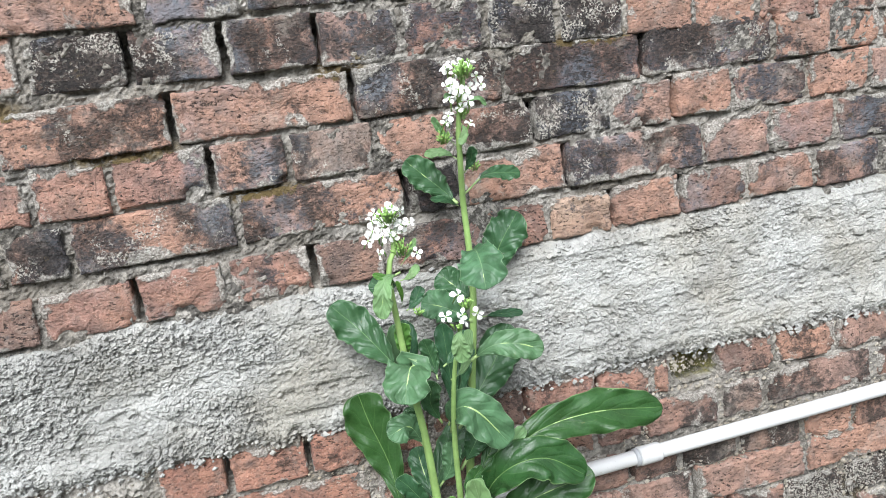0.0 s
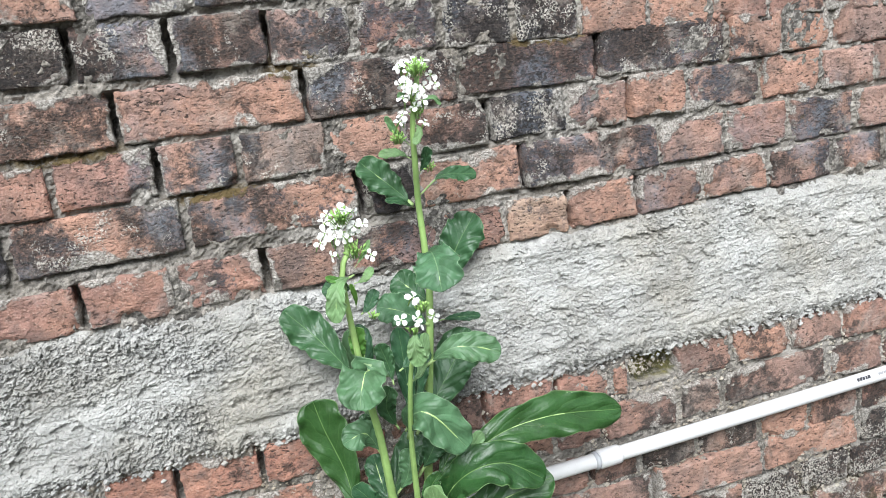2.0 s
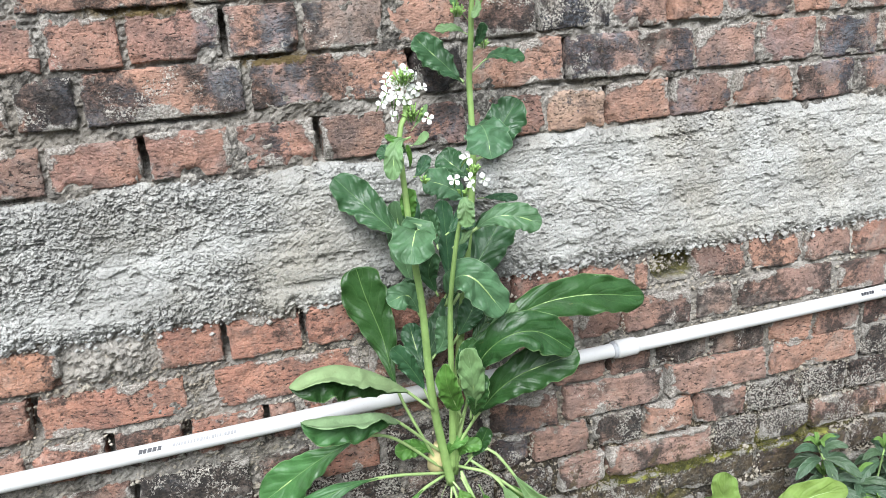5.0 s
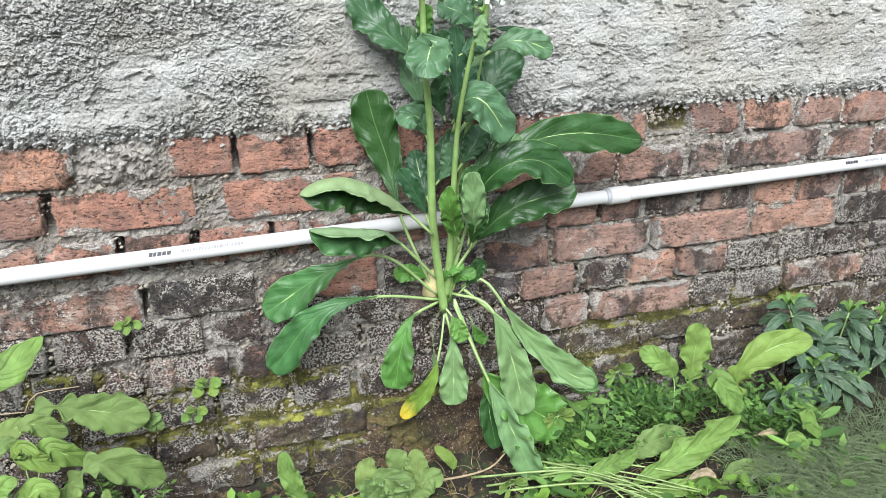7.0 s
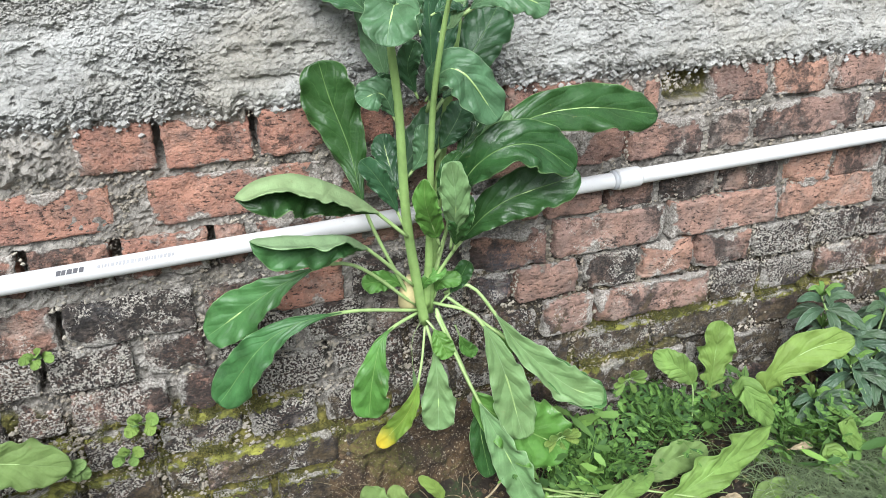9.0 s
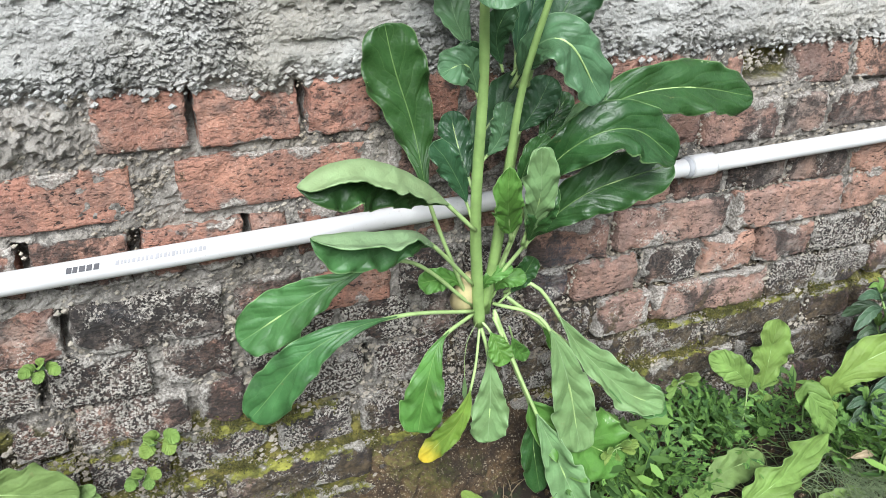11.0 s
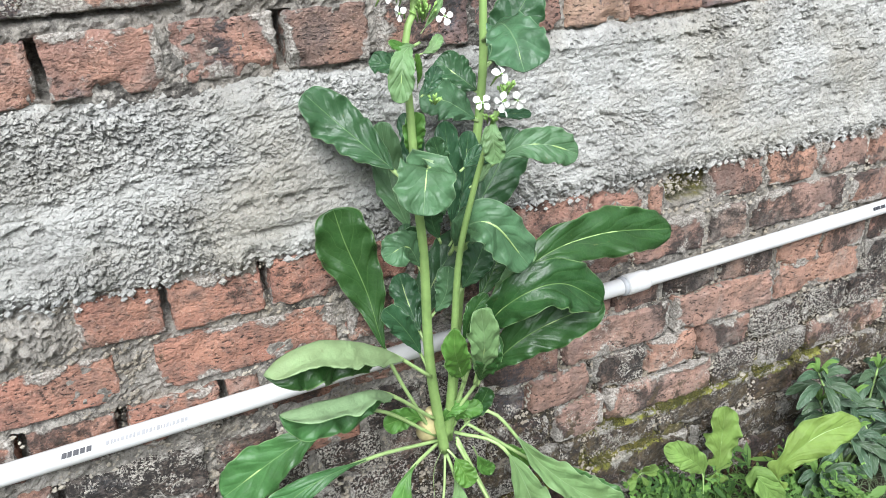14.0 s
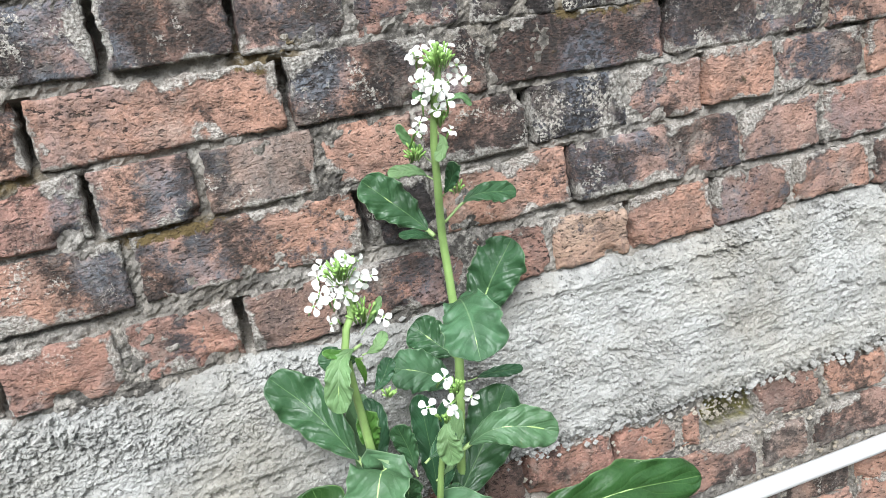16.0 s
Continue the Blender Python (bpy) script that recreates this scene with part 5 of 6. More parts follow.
for cx, cy, cz, wide, high, count in ((0.187, 0.938, 0.893, 0.020, 0.022, 8), (0.310, 0.972, 1.045, 0.016, 0.024, 6)):
    for _ in range(count):
        flower(plant, (cx + rnd_heads.uniform(-wide, wide), cy + rnd_heads.uniform(-0.012, 0.012), cz + rnd_heads.uniform(-high, high)), rnd_heads.randint(100, 999))
# buds
buds(plant, (0.316, 0.965, 1.058), 0.016, 46, 3)
buds(plant, (0.315, 0.984, 1.004), 0.012, 22, 4)
buds(plant, (0.285, 0.984, 0.975), 0.012, 26, 5)
buds(plant, (0.189, 0.932, 0.895), 0.016, 46, 6)
buds(plant, (0.203, 0.945, 0.848), 0.016, 34, 7)
buds(plant, (0.266, 0.899, 0.774), 0.012, 22, 8)
buds(plant, (0.255, 0.905, 0.745), 0.010, 14, 9)
buds(plant, (0.332, 1.011, 0.929), 0.010, 14, 10)
buds(plant, (0.174, 0.942, 0.799), 0.009, 12, 11)
buds(plant, (0.216, 0.958, 0.758), 0.009, 12, 12)


# ---- weeds ----
def weed(at, label, category="weed", group="weeds", name="weed"):
    ob = tagged(new(name), label, category, group)
    ob.matrix_basis = pose(*at)
    return ob


def arch(base, tip, lift):
    a, b = Vector(base), Vector(tip)
    m = a.lerp(b, 0.5) + Vector((0, 0, lift))
    return (tuple(a), tuple(m), tuple(b))


def rosette(at, size):
    """A small rosette of narrow leaves."""
    w = weed(at, "small rosette weed with narrow green leaves", "weed", "rosettes by the wall")
    c = Vector(at) + Vector((0, 0, 0.012))
    for k in range(9):
        a = k * 0.7 + at[0] * 9
        d = Vector((math.cos(a), -0.35 - 0.3 * math.sin(a), 0.75 * math.sin(a) + 0.25)).normalized()
        leaf(w, (tuple(c), tuple(c + d * 0.016 * size), tuple(c + d * 0.034 * size)), 0.011 * size, 0.25, (6, 6), WEED_TONE, 0.05, outline=obovate, rib=0.001)


w = weed((-0.297, 1.000, -0.073), "spreading weed with broad rounded dull green leaves before the wall")
leaf(w, ((-0.488, 0.990, 0.147), (-0.457, 1.000, 0.239), (-0.412, 1.010, 0.262), (-0.365, 1.020, 0.298)), 0.058, 0.2, (8, 14), WEED_TONE, 0.12, outline=lanceolate)
leaf(w, ((-0.411, 1.000, 0.174), (-0.373, 1.010, 0.185), (-0.315, 1.020, 0.160), (-0.241, 1.030, 0.125)), 0.067, 0.08, (4, 8), DULL_TONE, 0.10, outline=lyrate)
leaf(w, ((-0.466, 0.990, 0.152), (-0.434, 0.995, 0.166), (-0.401, 1.000, 0.172)), 0.035, 0.1, (4, 8), DULL_TONE, 0.06, outline=oval)
leaf(w, ((-0.432, 0.990, 0.134), (-0.403, 0.990, 0.175), (-0.356, 1.000, 0.140)), 0.035, 0.3, (4, 8), DULL_TONE, 0.06, outline=oval)
leaf(w, ((-0.412, 0.970, 0.062), (-0.415, 0.965, 0.148), (-0.399, 0.960, 0.133), (-0.369, 0.965, 0.107)), 0.035, 0.3, (4, 8), WEED_TONE, 0.06, outline=oval)
leaf(w, ((-0.415, 0.980, 0.055), (-0.384, 0.970, 0.137), (-0.360, 0.970, 0.126), (-0.331, 0.985, 0.095)), 0.039, 0.3, (4, 8), WEED_TONE, 0.06, outline=oval)
leaf(w, ((-0.378, 0.980, 0.045), (-0.329, 0.970, 0.098), (-0.284, 0.975, 0.083), (-0.231, 0.990, 0.029)), 0.060, 0.1, (4, 10), DULL_TONE, 0.08, outline=lyrate)
leaf(w, ((-0.473, 0.950, 0.043), (-0.450, 0.945, 0.102), (-0.422, 0.945, 0.115)), 0.039, 0.1, (4, 8), WEED_TONE, 0.06, outline=oval)
leaf(w, ((-0.447, 0.950, 0.025), (-0.405, 0.945, 0.090), (-0.374, 0.945, 0.072)), 0.041, 0.2, (4, 8), WEED_TONE, 0.06, outline=oval)
leaf(w, ((-0.393, 0.970, -0.007), (-0.359, 0.970, 0.059), (-0.342, 0.975, 0.066)), 0.038, 0.2, (4, 8), DULL_TONE, 0.06, outline=oval)
leaf(w, ((-0.470, 0.980, 0.120), (-0.442, 0.980, 0.153), (-0.418, 0.985, 0.149)), 0.028, 0.1, (4, 8), DULL_TONE, 0.06, outline=oval)
leaf(w, ((-0.254, 1.050, 0.093), (-0.244, 1.045, 0.110), (-0.225, 1.045, 0.117)), 0.022, 0.1, (4, 8), DULL_TONE, 0.06, outline=oval)
leaf(w, ((-0.254, 1.050, 0.093), (-0.236, 1.045, 0.101), (-0.224, 1.045, 0.092)), 0.024, 0.1, (4, 8), DULL_TONE, 0.06, outline=oval)
leaf(w, ((-0.338, 0.950, -0.017), (-0.319, 0.950, 0.032), (-0.310, 0.955, 0.062)), 0.022, 0.2, (4, 8), DULL_TONE, 0.06, outline=oval)

w = weed((-0.033, 1.000, -0.088), "single upright pale green weed leaf at the wall foot")
leaf(w, ((-0.015, 0.985, -0.080), (-0.031, 0.985, -0.028), (-0.040, 0.990, 0.006), (-0.044, 1.000, 0.034)), 0.038, 0.05, (10, 16), WEED_TONE, 0.2, outline=oval)

w = weed((0.134, 0.980, -0.117), "low clump of broad dull green weed leaves at the wall foot")
leaf(w, ((0.142, 0.970, -0.086), (0.159, 0.975, -0.045), (0.139, 0.990, 0.004)), 0.048, 0.1, (8, 12), DULL_TONE, 0.2, outline=oval)
leaf(w, ((0.142, 0.970, -0.086), (0.177, 0.965, -0.042), (0.182, 0.980, 0.001)), 0.048, 0.1, (8, 12), DULL_TONE, 0.2, outline=oval)
leaf(w, ((0.129, 0.960, -0.074), (0.090, 0.960, -0.028), (0.098, 0.970, 0.010)), 0.046, 0.1, (8, 12), DULL_TONE, 0.2, outline=oval)
leaf(w, ((0.136, 0.950, -0.081), (0.116, 0.945, -0.023), (0.166, 0.930, -0.036)), 0.046, 0.1, (8, 12), DULL_TONE, 0.2, outline=oval)
leaf(w, ((0.157, 0.950, -0.086), (0.198, 0.950, -0.048), (0.224, 0.950, -0.055)), 0.048, 0.1, (8, 12), DULL_TONE, 0.2, outline=oval)
leaf(w, ((0.136, 0.950, -0.081), (0.094, 0.940, -0.037), (0.081, 0.940, -0.010)), 0.046, 0.1, (8, 12), DULL_TONE, 0.2, outline=oval)
leaf(w, ((0.154, 0.940, -0.077), (0.131, 0.930, -0.030), (0.130, 0.925, -0.011)), 0.046, 0.1, (8, 12), DULL_TONE, 0.2, outline=oval)

w = weed((0.264, 1.000, -0.103), "small oval seedling leaf standing on bare soil")
leaf(w, ((0.266, 1.020, -0.106), (0.268, 1.020, -0.088), (0.260, 1.020, -0.068), (0.235, 1.030, -0.042)), 0.023, 0.15, (6, 6), WEED_TONE, 0.05, outline=oval)

w = weed((0.782, 1.020, -0.099), "young bright green weed with upright crinkled leaves at the wall foot")
leaf(w, ((0.771, 1.020, -0.090), (0.783, 1.030, -0.030), (0.794, 1.040, 0.029), (0.806, 1.055, 0.108)), 0.066, 0.25, (12, 12), WEED_TONE, 0.28, outline=lyrate)
leaf(w, ((0.746, 1.020, -0.064), (0.735, 1.020, 0.015), (0.707, 1.030, 0.051), (0.668, 1.050, 0.075)), 0.051, 0.45, (6, 12), WEED_TONE, 0.1, outline=oval)

w = weed((0.834, 0.950, -0.098), "bright green broad-leaved weed beside the wall")
leaf(w, ((0.828, 0.940, -0.036), (0.816, 0.930, 0.063), (0.871, 0.915, 0.116), (0.944, 0.900, 0.130)), 0.066, 0.10, (8, 14), WEED_TONE, 0.2, outline=lyrate)
leaf(w, ((0.794, 0.950, -0.022), (0.771, 0.940, 0.050), (0.785, 0.925, 0.034), (0.821, 0.915, -0.019)), 0.048, 0.25, (10, 12), WEED_TONE, 0.12, outline=oval)
leaf(w, ((0.989, 0.880, -0.126), (0.933, 0.870, -0.013), (0.942, 0.860, -0.035), (0.969, 0.855, -0.069)), 0.031, 0.35, (10, 12), WEED_TONE, 0.1, outline=oval)
leaf(w, ((0.918, 0.860, -0.135), (0.909, 0.860, -0.066), (0.926, 0.850, -0.090), (0.957, 0.845, -0.127)), 0.040, 0.2, (10, 12), WEED_TONE, 0.2, outline=oval)

w = weed((0.620, 0.900, -0.117), "long crinkled light green weed leaves lying on the ground")
leaf(w, ((0.527, 0.870, -0.096), (0.603, 0.880, -0.085), (0.692, 0.890, -0.063), (0.837, 0.930, -0.038)), 0.059, 0.12, (16, 16), WEED_TONE, 0.4, outline=lanceolate)
leaf(w, ((0.548, 0.930, -0.070), (0.597, 0.930, -0.075), (0.651, 0.940, -0.062), (0.724, 0.945, -0.067)), 0.057, 0.28, (6, 8), DULL_TONE, 0.08, outline=oval)
leaf(w, ((0.550, 0.850, -0.099), (0.622, 0.850, -0.102), (0.696, 0.850, -0.109), (0.778, 0.850, -0.143)), 0.036, 0.1, (10, 10), WEED_TONE, 0.25, outline=oval)
leaf(w, ((0.751, 0.850, -0.139), (0.775, 0.855, -0.107), (0.833, 0.860, -0.117), (0.901, 0.860, -0.159)), 0.048, 0.05, (8, 8), DULL_TONE, 0.25, outline=oval)
leaf(w, ((0.473, 0.900, -0.080), (0.507, 0.900, -0.069), (0.559, 0.910, -0.064), (0.601, 0.920, -0.063)), 0.038, 0.05, (8, 8), WEED_TONE, 0.15, outline=oval)

# rosettes of small weeds by the wall
rosette((0.630, 1.060, 0.013), 1.00)
rosette((0.457, 0.980, -0.003), 1.00)
rosette((0.347, 0.930, -0.092), 0.90)
rosette((0.894, 0.920, -0.108), 0.90)


# seedlings rooted in the joints
for at, s in (((-0.255, 1.085, 0.262), 0.9), ((-0.150, 1.085, 0.130), 1.2), ((-0.175, 1.08, 0.085), 1.0)):
    w = weed(at, "tiny seedling rooted in a mortar joint", "seedling", "seedlings in the joints", "seedling")
    for k in range(4):
        a = k * 1.6 + at[0] * 7
        tip = (at[0] + 0.022 * s * math.cos(a), at[1] - 0.022 * s, at[2] + 0.008 * s + 0.012 * s * math.sin(a))
        leaf(w, arch(at, tip, 0.006), 0.017 * s, 0.3, (6, 6), WEED_TONE, 0.05, outline=oval, rib=0.0012)


def shrub(at, crowns, label):
    """A low shrub of whorled narrow leaves."""
    root = tagged(new("shrub"), label, "shrub")
    root.matrix_basis = pose(*at)
    rnd = random.Random(31)
    for tip in crowns:
        top = Vector(tip)
        foot = Vector(at) + Vector((rnd.uniform(-0.02, 0.02), rnd.uniform(-0.02, 0.02), 0))
        pts = [foot, foot.lerp(top, 0.5) + Vector((rnd.uniform(-0.02, 0.02), -0.01, 0.02)), top]
        v, f = tube([p - root.matrix_basis.translation for p in curve_points(pts, 10)], [0.0035 - 0.0002 * i for i in range(10)], 7)
        mesh_object("branch", v, f, STEM, root, "thin green branch")
        axis = (pts[2] - pts[1]).normalized()
        for ring, (count, reach, drop, tone) in enumerate(((6, 0.078, -0.020, SHRUB_TONE), (5, 0.060, 0.010, SHRUB_TONE), (4, 0.034, 0.026, (SPRIG, SPRIG)))):
            c = top - axis * (0.026 - 0.013 * ring)
            for k in range(count):
                a = 2 * math.pi * (k + 0.37 * ring) / count + rnd.uniform(-0.25, 0.25)
                d = Vector((math.cos(a), 0.75 * math.sin(a) - 0.15, 0.0))
                end = c + d * reach * rnd.uniform(0.8, 1.15) + Vector((0, 0, drop + rnd.uniform(-0.012, 0.012)))
                mid = c.lerp(end, 0.5) + Vector((0, 0, 0.012))
                leaf(root, (tuple(c), tuple(mid), tuple(end)), reach * 0.29, 0.06, (12, 12), tone, 0.03, outline=lanceolate, rib=0.0013)
    return root


shrub((1.10, 1.0, -0.13), ((1.000, 1.030, 0.130), (1.085, 1.020, 0.041), (1.124, 1.000, -0.010), (1.227, 1.030, 0.032), (1.050, 0.980, 0.002), (1.160, 0.970, -0.055), (1.277, 1.000, -0.030), (0.965, 0.970, -0.044), (1.267, 1.030, 0.061), (1.313, 1.000, 0.012), (1.02, 1.03, 0.06), (1.17, 1.03, 0.085)),
      "dark green shrub with whorls of narrow leaves beside the wall")


# ---- small growth that nobody could count ----
def scatter(name, label, category, material, build, count, seed):
    rnd = random.Random(seed)
    verts, faces = [], []
    for _ in range(count):
        v, f = build(rnd)
        faces += [tuple(i + len(verts) for i in q) for q in f]
        verts += v
    ob = mesh_object(name, verts, faces, material)
    me = ob.data
    layer = me.uv_layers.new(name="along")
    layer.data.foreach_set("uv", np.full(len(me.loops) * 2, 0.3, dtype=np.float32))
    return tagged(ob, label, category, kind="stuff")


def leaflet(c, d, n, long, wide):
    """A small boat-shaped leaf of eight faces."""
    side = d.cross(n).normalized()
    p = [c, c + d * long * 0.3 + side * wide * 0.42, c + d * long * 0.7 + side * wide * 0.5, c + d * long, c + d * long * 0.7 - side * wide * 0.5, c + d * long * 0.3 - side * wide * 0.42,
         c + d * long * 0.35 - n * wide * 0.14, c + d * long * 0.7 - n * wide * 0.10]
    return p, [(0, 6, 1), (1, 6, 7, 2), (2, 7, 3), (3, 7, 4), (4, 7, 6, 5), (5, 6, 0)]


def sprig_patch(rnd, boxes, tall, leaf_long, leaf_wide, leaves):
    x0, x1, y0, y1 = rnd.choice(boxes)
    x, y = rnd.uniform(x0, x1), rnd.uniform(y0, y1)
    base = Vector((x, y, ground_height(x, y) - 0.005))
    lean = Vector((rnd.gauss(0, 0.35), rnd.gauss(-0.15, 0.3), 1)).normalized()
    high = tall * rnd.uniform(0.5, 1.15)
    top = base + lean * high
    bend = base.lerp(top, 0.5) + Vector((rnd.uniform(-0.01, 0.01), rnd.uniform(-0.01, 0.01), 0))
    pts = [base, bend, top]
    verts, faces = tube(pts, [0.0009, 0.0008, 0.0005], 4, False)
    for k in range(leaves):
        u = 0.25 + 0.75 * k / leaves
        c = (base.lerp(bend, u * 2) if u < 0.5 else bend.lerp(top, u * 2 - 1))
        a = k * 2.4 + rnd.uniform(-0.5, 0.5)
        d = Vector((math.cos(a), math.sin(a), rnd.uniform(0.0, 0.7))).normalized()
        n = Vector((rnd.gauss(0, 0.25), rnd.gauss(-0.25, 0.25), 1)).normalized()
        n = (n - d * n.dot(d)).normalized()
        lv, lf = leaflet(c, d, n, leaf_long * rnd.uniform(0.6, 1.2), leaf_wide * rnd.uniform(0.7, 1.2))
        faces += [tuple(i + len(verts) for i in q) for q in lf]
        verts += lv
    return verts, faces


RIGHT_BED = ((0.42, 0.56, 0.92, 1.06), (0.50, 0.90, 0.99, 1.08), (0.86, 1.0, 0.84, 0.98))


def frond_patch(rnd, boxes, tall, fronds, pairs):
    """A tuft of finely cut leaves."""
    x0, x1, y0, y1 = rnd.choice(boxes)
    x, y = rnd.uniform(x0, x1), rnd.uniform(y0, y1)
    base = Vector((x, y, ground_height(x, y) - 0.004))
    verts, faces = [], []

    def put(v, f):
        faces.extend(tuple(i + len(verts) for i in q) for q in f)
        verts.extend(v)

    for k in range(fronds):
        a = 2 * math.pi * k / fronds + rnd.uniform(-0.5, 0.5)
        out = Vector((math.cos(a), math.sin(a), 0))
        long = tall * rnd.uniform(0.6, 1.15)
        mid = base + out * long * 0.35 + Vector((0, 0, long * 0.62))
        end = base + out * long * rnd.uniform(0.7, 0.95) + Vector((0, 0, long * rnd.uniform(0.55, 0.9)))
        line = curve_points((base, mid, end), 9)
        put(*tube(line[::2], [0.0010, 0.0008, 0.0007, 0.0005, 0.0003], 4, False))
        for i in range(pairs):
            u = 0.34 + 0.62 * i / pairs
            s = u * 8
            j = min(int(s), 7)
            c = line[j].lerp(line[j + 1], s - j)
            d = (line[j + 1] - line[j]).normalized()
            n = (Vector((0, -0.35, 1)) - d * d.dot(Vector((0, -0.35, 1)))).normalized()
            side = d.cross(n)
            reach = 0.036 * (1.0 - 0.5 * u) * rnd.uniform(0.8, 1.2)
            for sg in (-1, 1):
                lobe = (side * sg + d * rnd.uniform(0.5, 0.9)).normalized()
                put(*leaflet(c, lobe, n, reach, reach * 0.26))
                q = c + lobe * reach * 0.45
                put(*leaflet(q, (lobe + d * 0.9).normalized(), n, reach * 0.45, reach * 0.18))
                put(*leaflet(q, (lobe - d * 0.7).normalized(), n, reach * 0.4, reach * 0.17))
        put(*leaflet(line[-1], (line[-1] - line[-2]).normalized(), Vector((0, -0.3, 1)).normalized(), 0.010, 0.0034))
    return verts, faces


scatter("small_weeds", "dense bed of small leafy weeds along the wall foot", "weeds", SPRIG, lambda r: sprig_patch(r, RIGHT_BED, 0.125, 0.050, 0.015, 7), 30, 5)
scatter("feathery_weeds", "finely cut feathery green weeds on the ground", "weeds", FEATHER, lambda r: frond_patch(r, ((0.44, 0.58, 0.96, 1.05), (0.60, 0.80, 1.00, 1.06), (0.84, 0.98, 0.90, 0.98), (0.50, 0.75, 1.0, 1.08)), 0.130, 5, 5), 17, 6)
scatter("clover_weeds", "small round-leaved weeds along the wall foot", "weeds", TUFT, lambda r: sprig_patch(r, ((-0.30, 0.12, 0.96, 1.05), (-0.30, 0.05, 0.90, 0.98), (0.20, 0.5, 0.82, 0.92), (0.75, 1.1, 0.72, 0.95), (0.5, 0.9, 0.76, 0.86)), 0.055, 0.026, 0.018, 6), 90, 7)
scatter("left_weeds", "tangle of fine weeds before the wall", "weeds", SPRIG, lambda r: sprig_patch(r, ((-0.50, -0.27, 0.94, 1.03),), 0.17, 0.016, 0.005, 22), 120, 8)


def grass_blade(rnd, boxes, long, droop, wide=0.0012):
    x0, x1, y0, y1 = rnd.choice(boxes)
    x, y = rnd.uniform(x0, x1), rnd.uniform(y0, y1)
    p = Vector((x, y, ground_height(x, y) - 0.004))
    a = rnd.uniform(0, 6.28)
    d = Vector((math.cos(a) * 0.6, math.sin(a) * 0.6, 1)).normalized()
    pts, n = [p.copy()], 6
    step = long * rnd.uniform(0.6, 1.2) / n
    for _ in range(n):
        p = p + d * step
        d = (d + Vector((math.cos(a) * 0.22, math.sin(a) * 0.22, -droop))).normalized()
        pts.append(p.copy())
    return tube(pts, [wide * (1 - 0.12 * i) for i in range(n + 1)], 3, False)


scatter("grass", "tangled dark green grass on the ground", "grass", GRASS, lambda r: grass_blade(r, ((0.80, 1.45, 0.55, 0.98), (0.85, 1.25, 0.66, 0.95), (0.80, 1.1, 0.60, 0.88)), 0.14, 0.22, 0.0009), 1900, 9)
scatter("weed_stems", "thin pale green weed stems arching over the ground", "weeds", STALK, lambda r: grass_blade(r, ((0.40, 0.95, 0.86, 1.04),), 0.13, 0.30, 0.0011), 90, 13)
scatter("ground_straw", "dry straw and dead stems littering the soil", "straw", STRAW, lambda r: grass_blade(r, ((-0.1, 0.5, 0.93, 1.07), (0.3, 0.7, 0.85, 1.0)), 0.06, 0.34, 0.0010), 150, 10)
scatter("hanging_roots", "thin dry rootlets on the lower wall", "roots", STRAW, lambda r: grass_blade(r, ((-0.05, 0.35, 1.06, 1.085),), 0.10, 0.12, 0.0005), 24, 12)


def cut_stalks():
    """Long cut leaf stalks lying on the ground."""
    rnd = random.Random(17)
    for _ in range(13):
        x0, y0 = rnd.uniform(0.28, 0.46), rnd.uniform(0.92, 1.0)
        x1, y1 = rnd.uniform(0.54, 0.68), rnd.uniform(0.80, 0.87)
        z0 = -0.092 + rnd.uniform(-0.008, 0.014)
        pts = [(x0, y0, z0 - 0.008), ((x0 + x1) / 2 + rnd.uniform(-0.02, 0.02), (y0 + y1) / 2 + rnd.uniform(-0.035, 0.025), z0 + rnd.uniform(0.004, 0.024)), (x1, y1, z0 + rnd.uniform(-0.01, 0.006))]
        ob = mesh_object("cut_stalk", *tube(curve_points(pts, 12), [0.0023 - 0.00008 * i for i in range(12)], 7), STALK)
        tagged(ob, "pale green cut leaf stalk lying on the ground", "leaf stalk", "cut stalks on the ground")


cut_stalks()

def dry_twig(pts, r):
    ob = mesh_object("dry_twig", *tube(curve_points(pts, 24), [r * (1 - 0.02 * i) for i in range(24)], 7), STRAW)
    return tagged(ob, "thin dry brown twig arching over the weeds", "twig", "dry twigs")


dry_twig(((-0.470, 1.0, -0.11), (-0.450, 1.0, 0.17), (-0.407, 1.0, 0.189), (-0.388, 1.0, 0.217), (-0.328, 1.0, 0.219)), 0.0016)
dry_twig(((0.10, 1.03, -0.10), (0.20, 0.99, -0.085), (0.31, 0.97, -0.070), (0.36, 0.98, -0.045)), 0.0030)
dry_twig(((-0.02, 1.0, -0.10), (0.05, 0.985, -0.075), (0.11, 0.98, -0.06)), 0.0018)

# wilted leaf and dry leaf on the ground
w = weed((0.70, 0.84, -0.09), "curled brown dead leaf lying on the ground", "dead leaf", "dead leaves", "dead_leaf")
leaf(w, ((0.66, 0.85, -0.09), (0.69, 0.84, -0.070), (0.715, 0.835, -0.085)), 0.016, 0.1, (25, 25), (DRY_LEAF, DRY_LEAF), 0.2, outline=oval, rib_mat=STRAW)
w = weed((0.86, 0.88, -0.07), "curled brown dead leaf lying on the ground", "dead leaf", "dead leaves", "dead_leaf")
leaf(w, ((0.84, 0.89, -0.06), (0.87, 0.88, -0.05), (0.885, 0.88, -0.06)), 0.014, 0.1, (25, 25), (DRY_LEAF, DRY_LEAF), 0.2, outline=lanceolate, rib_mat=STRAW)


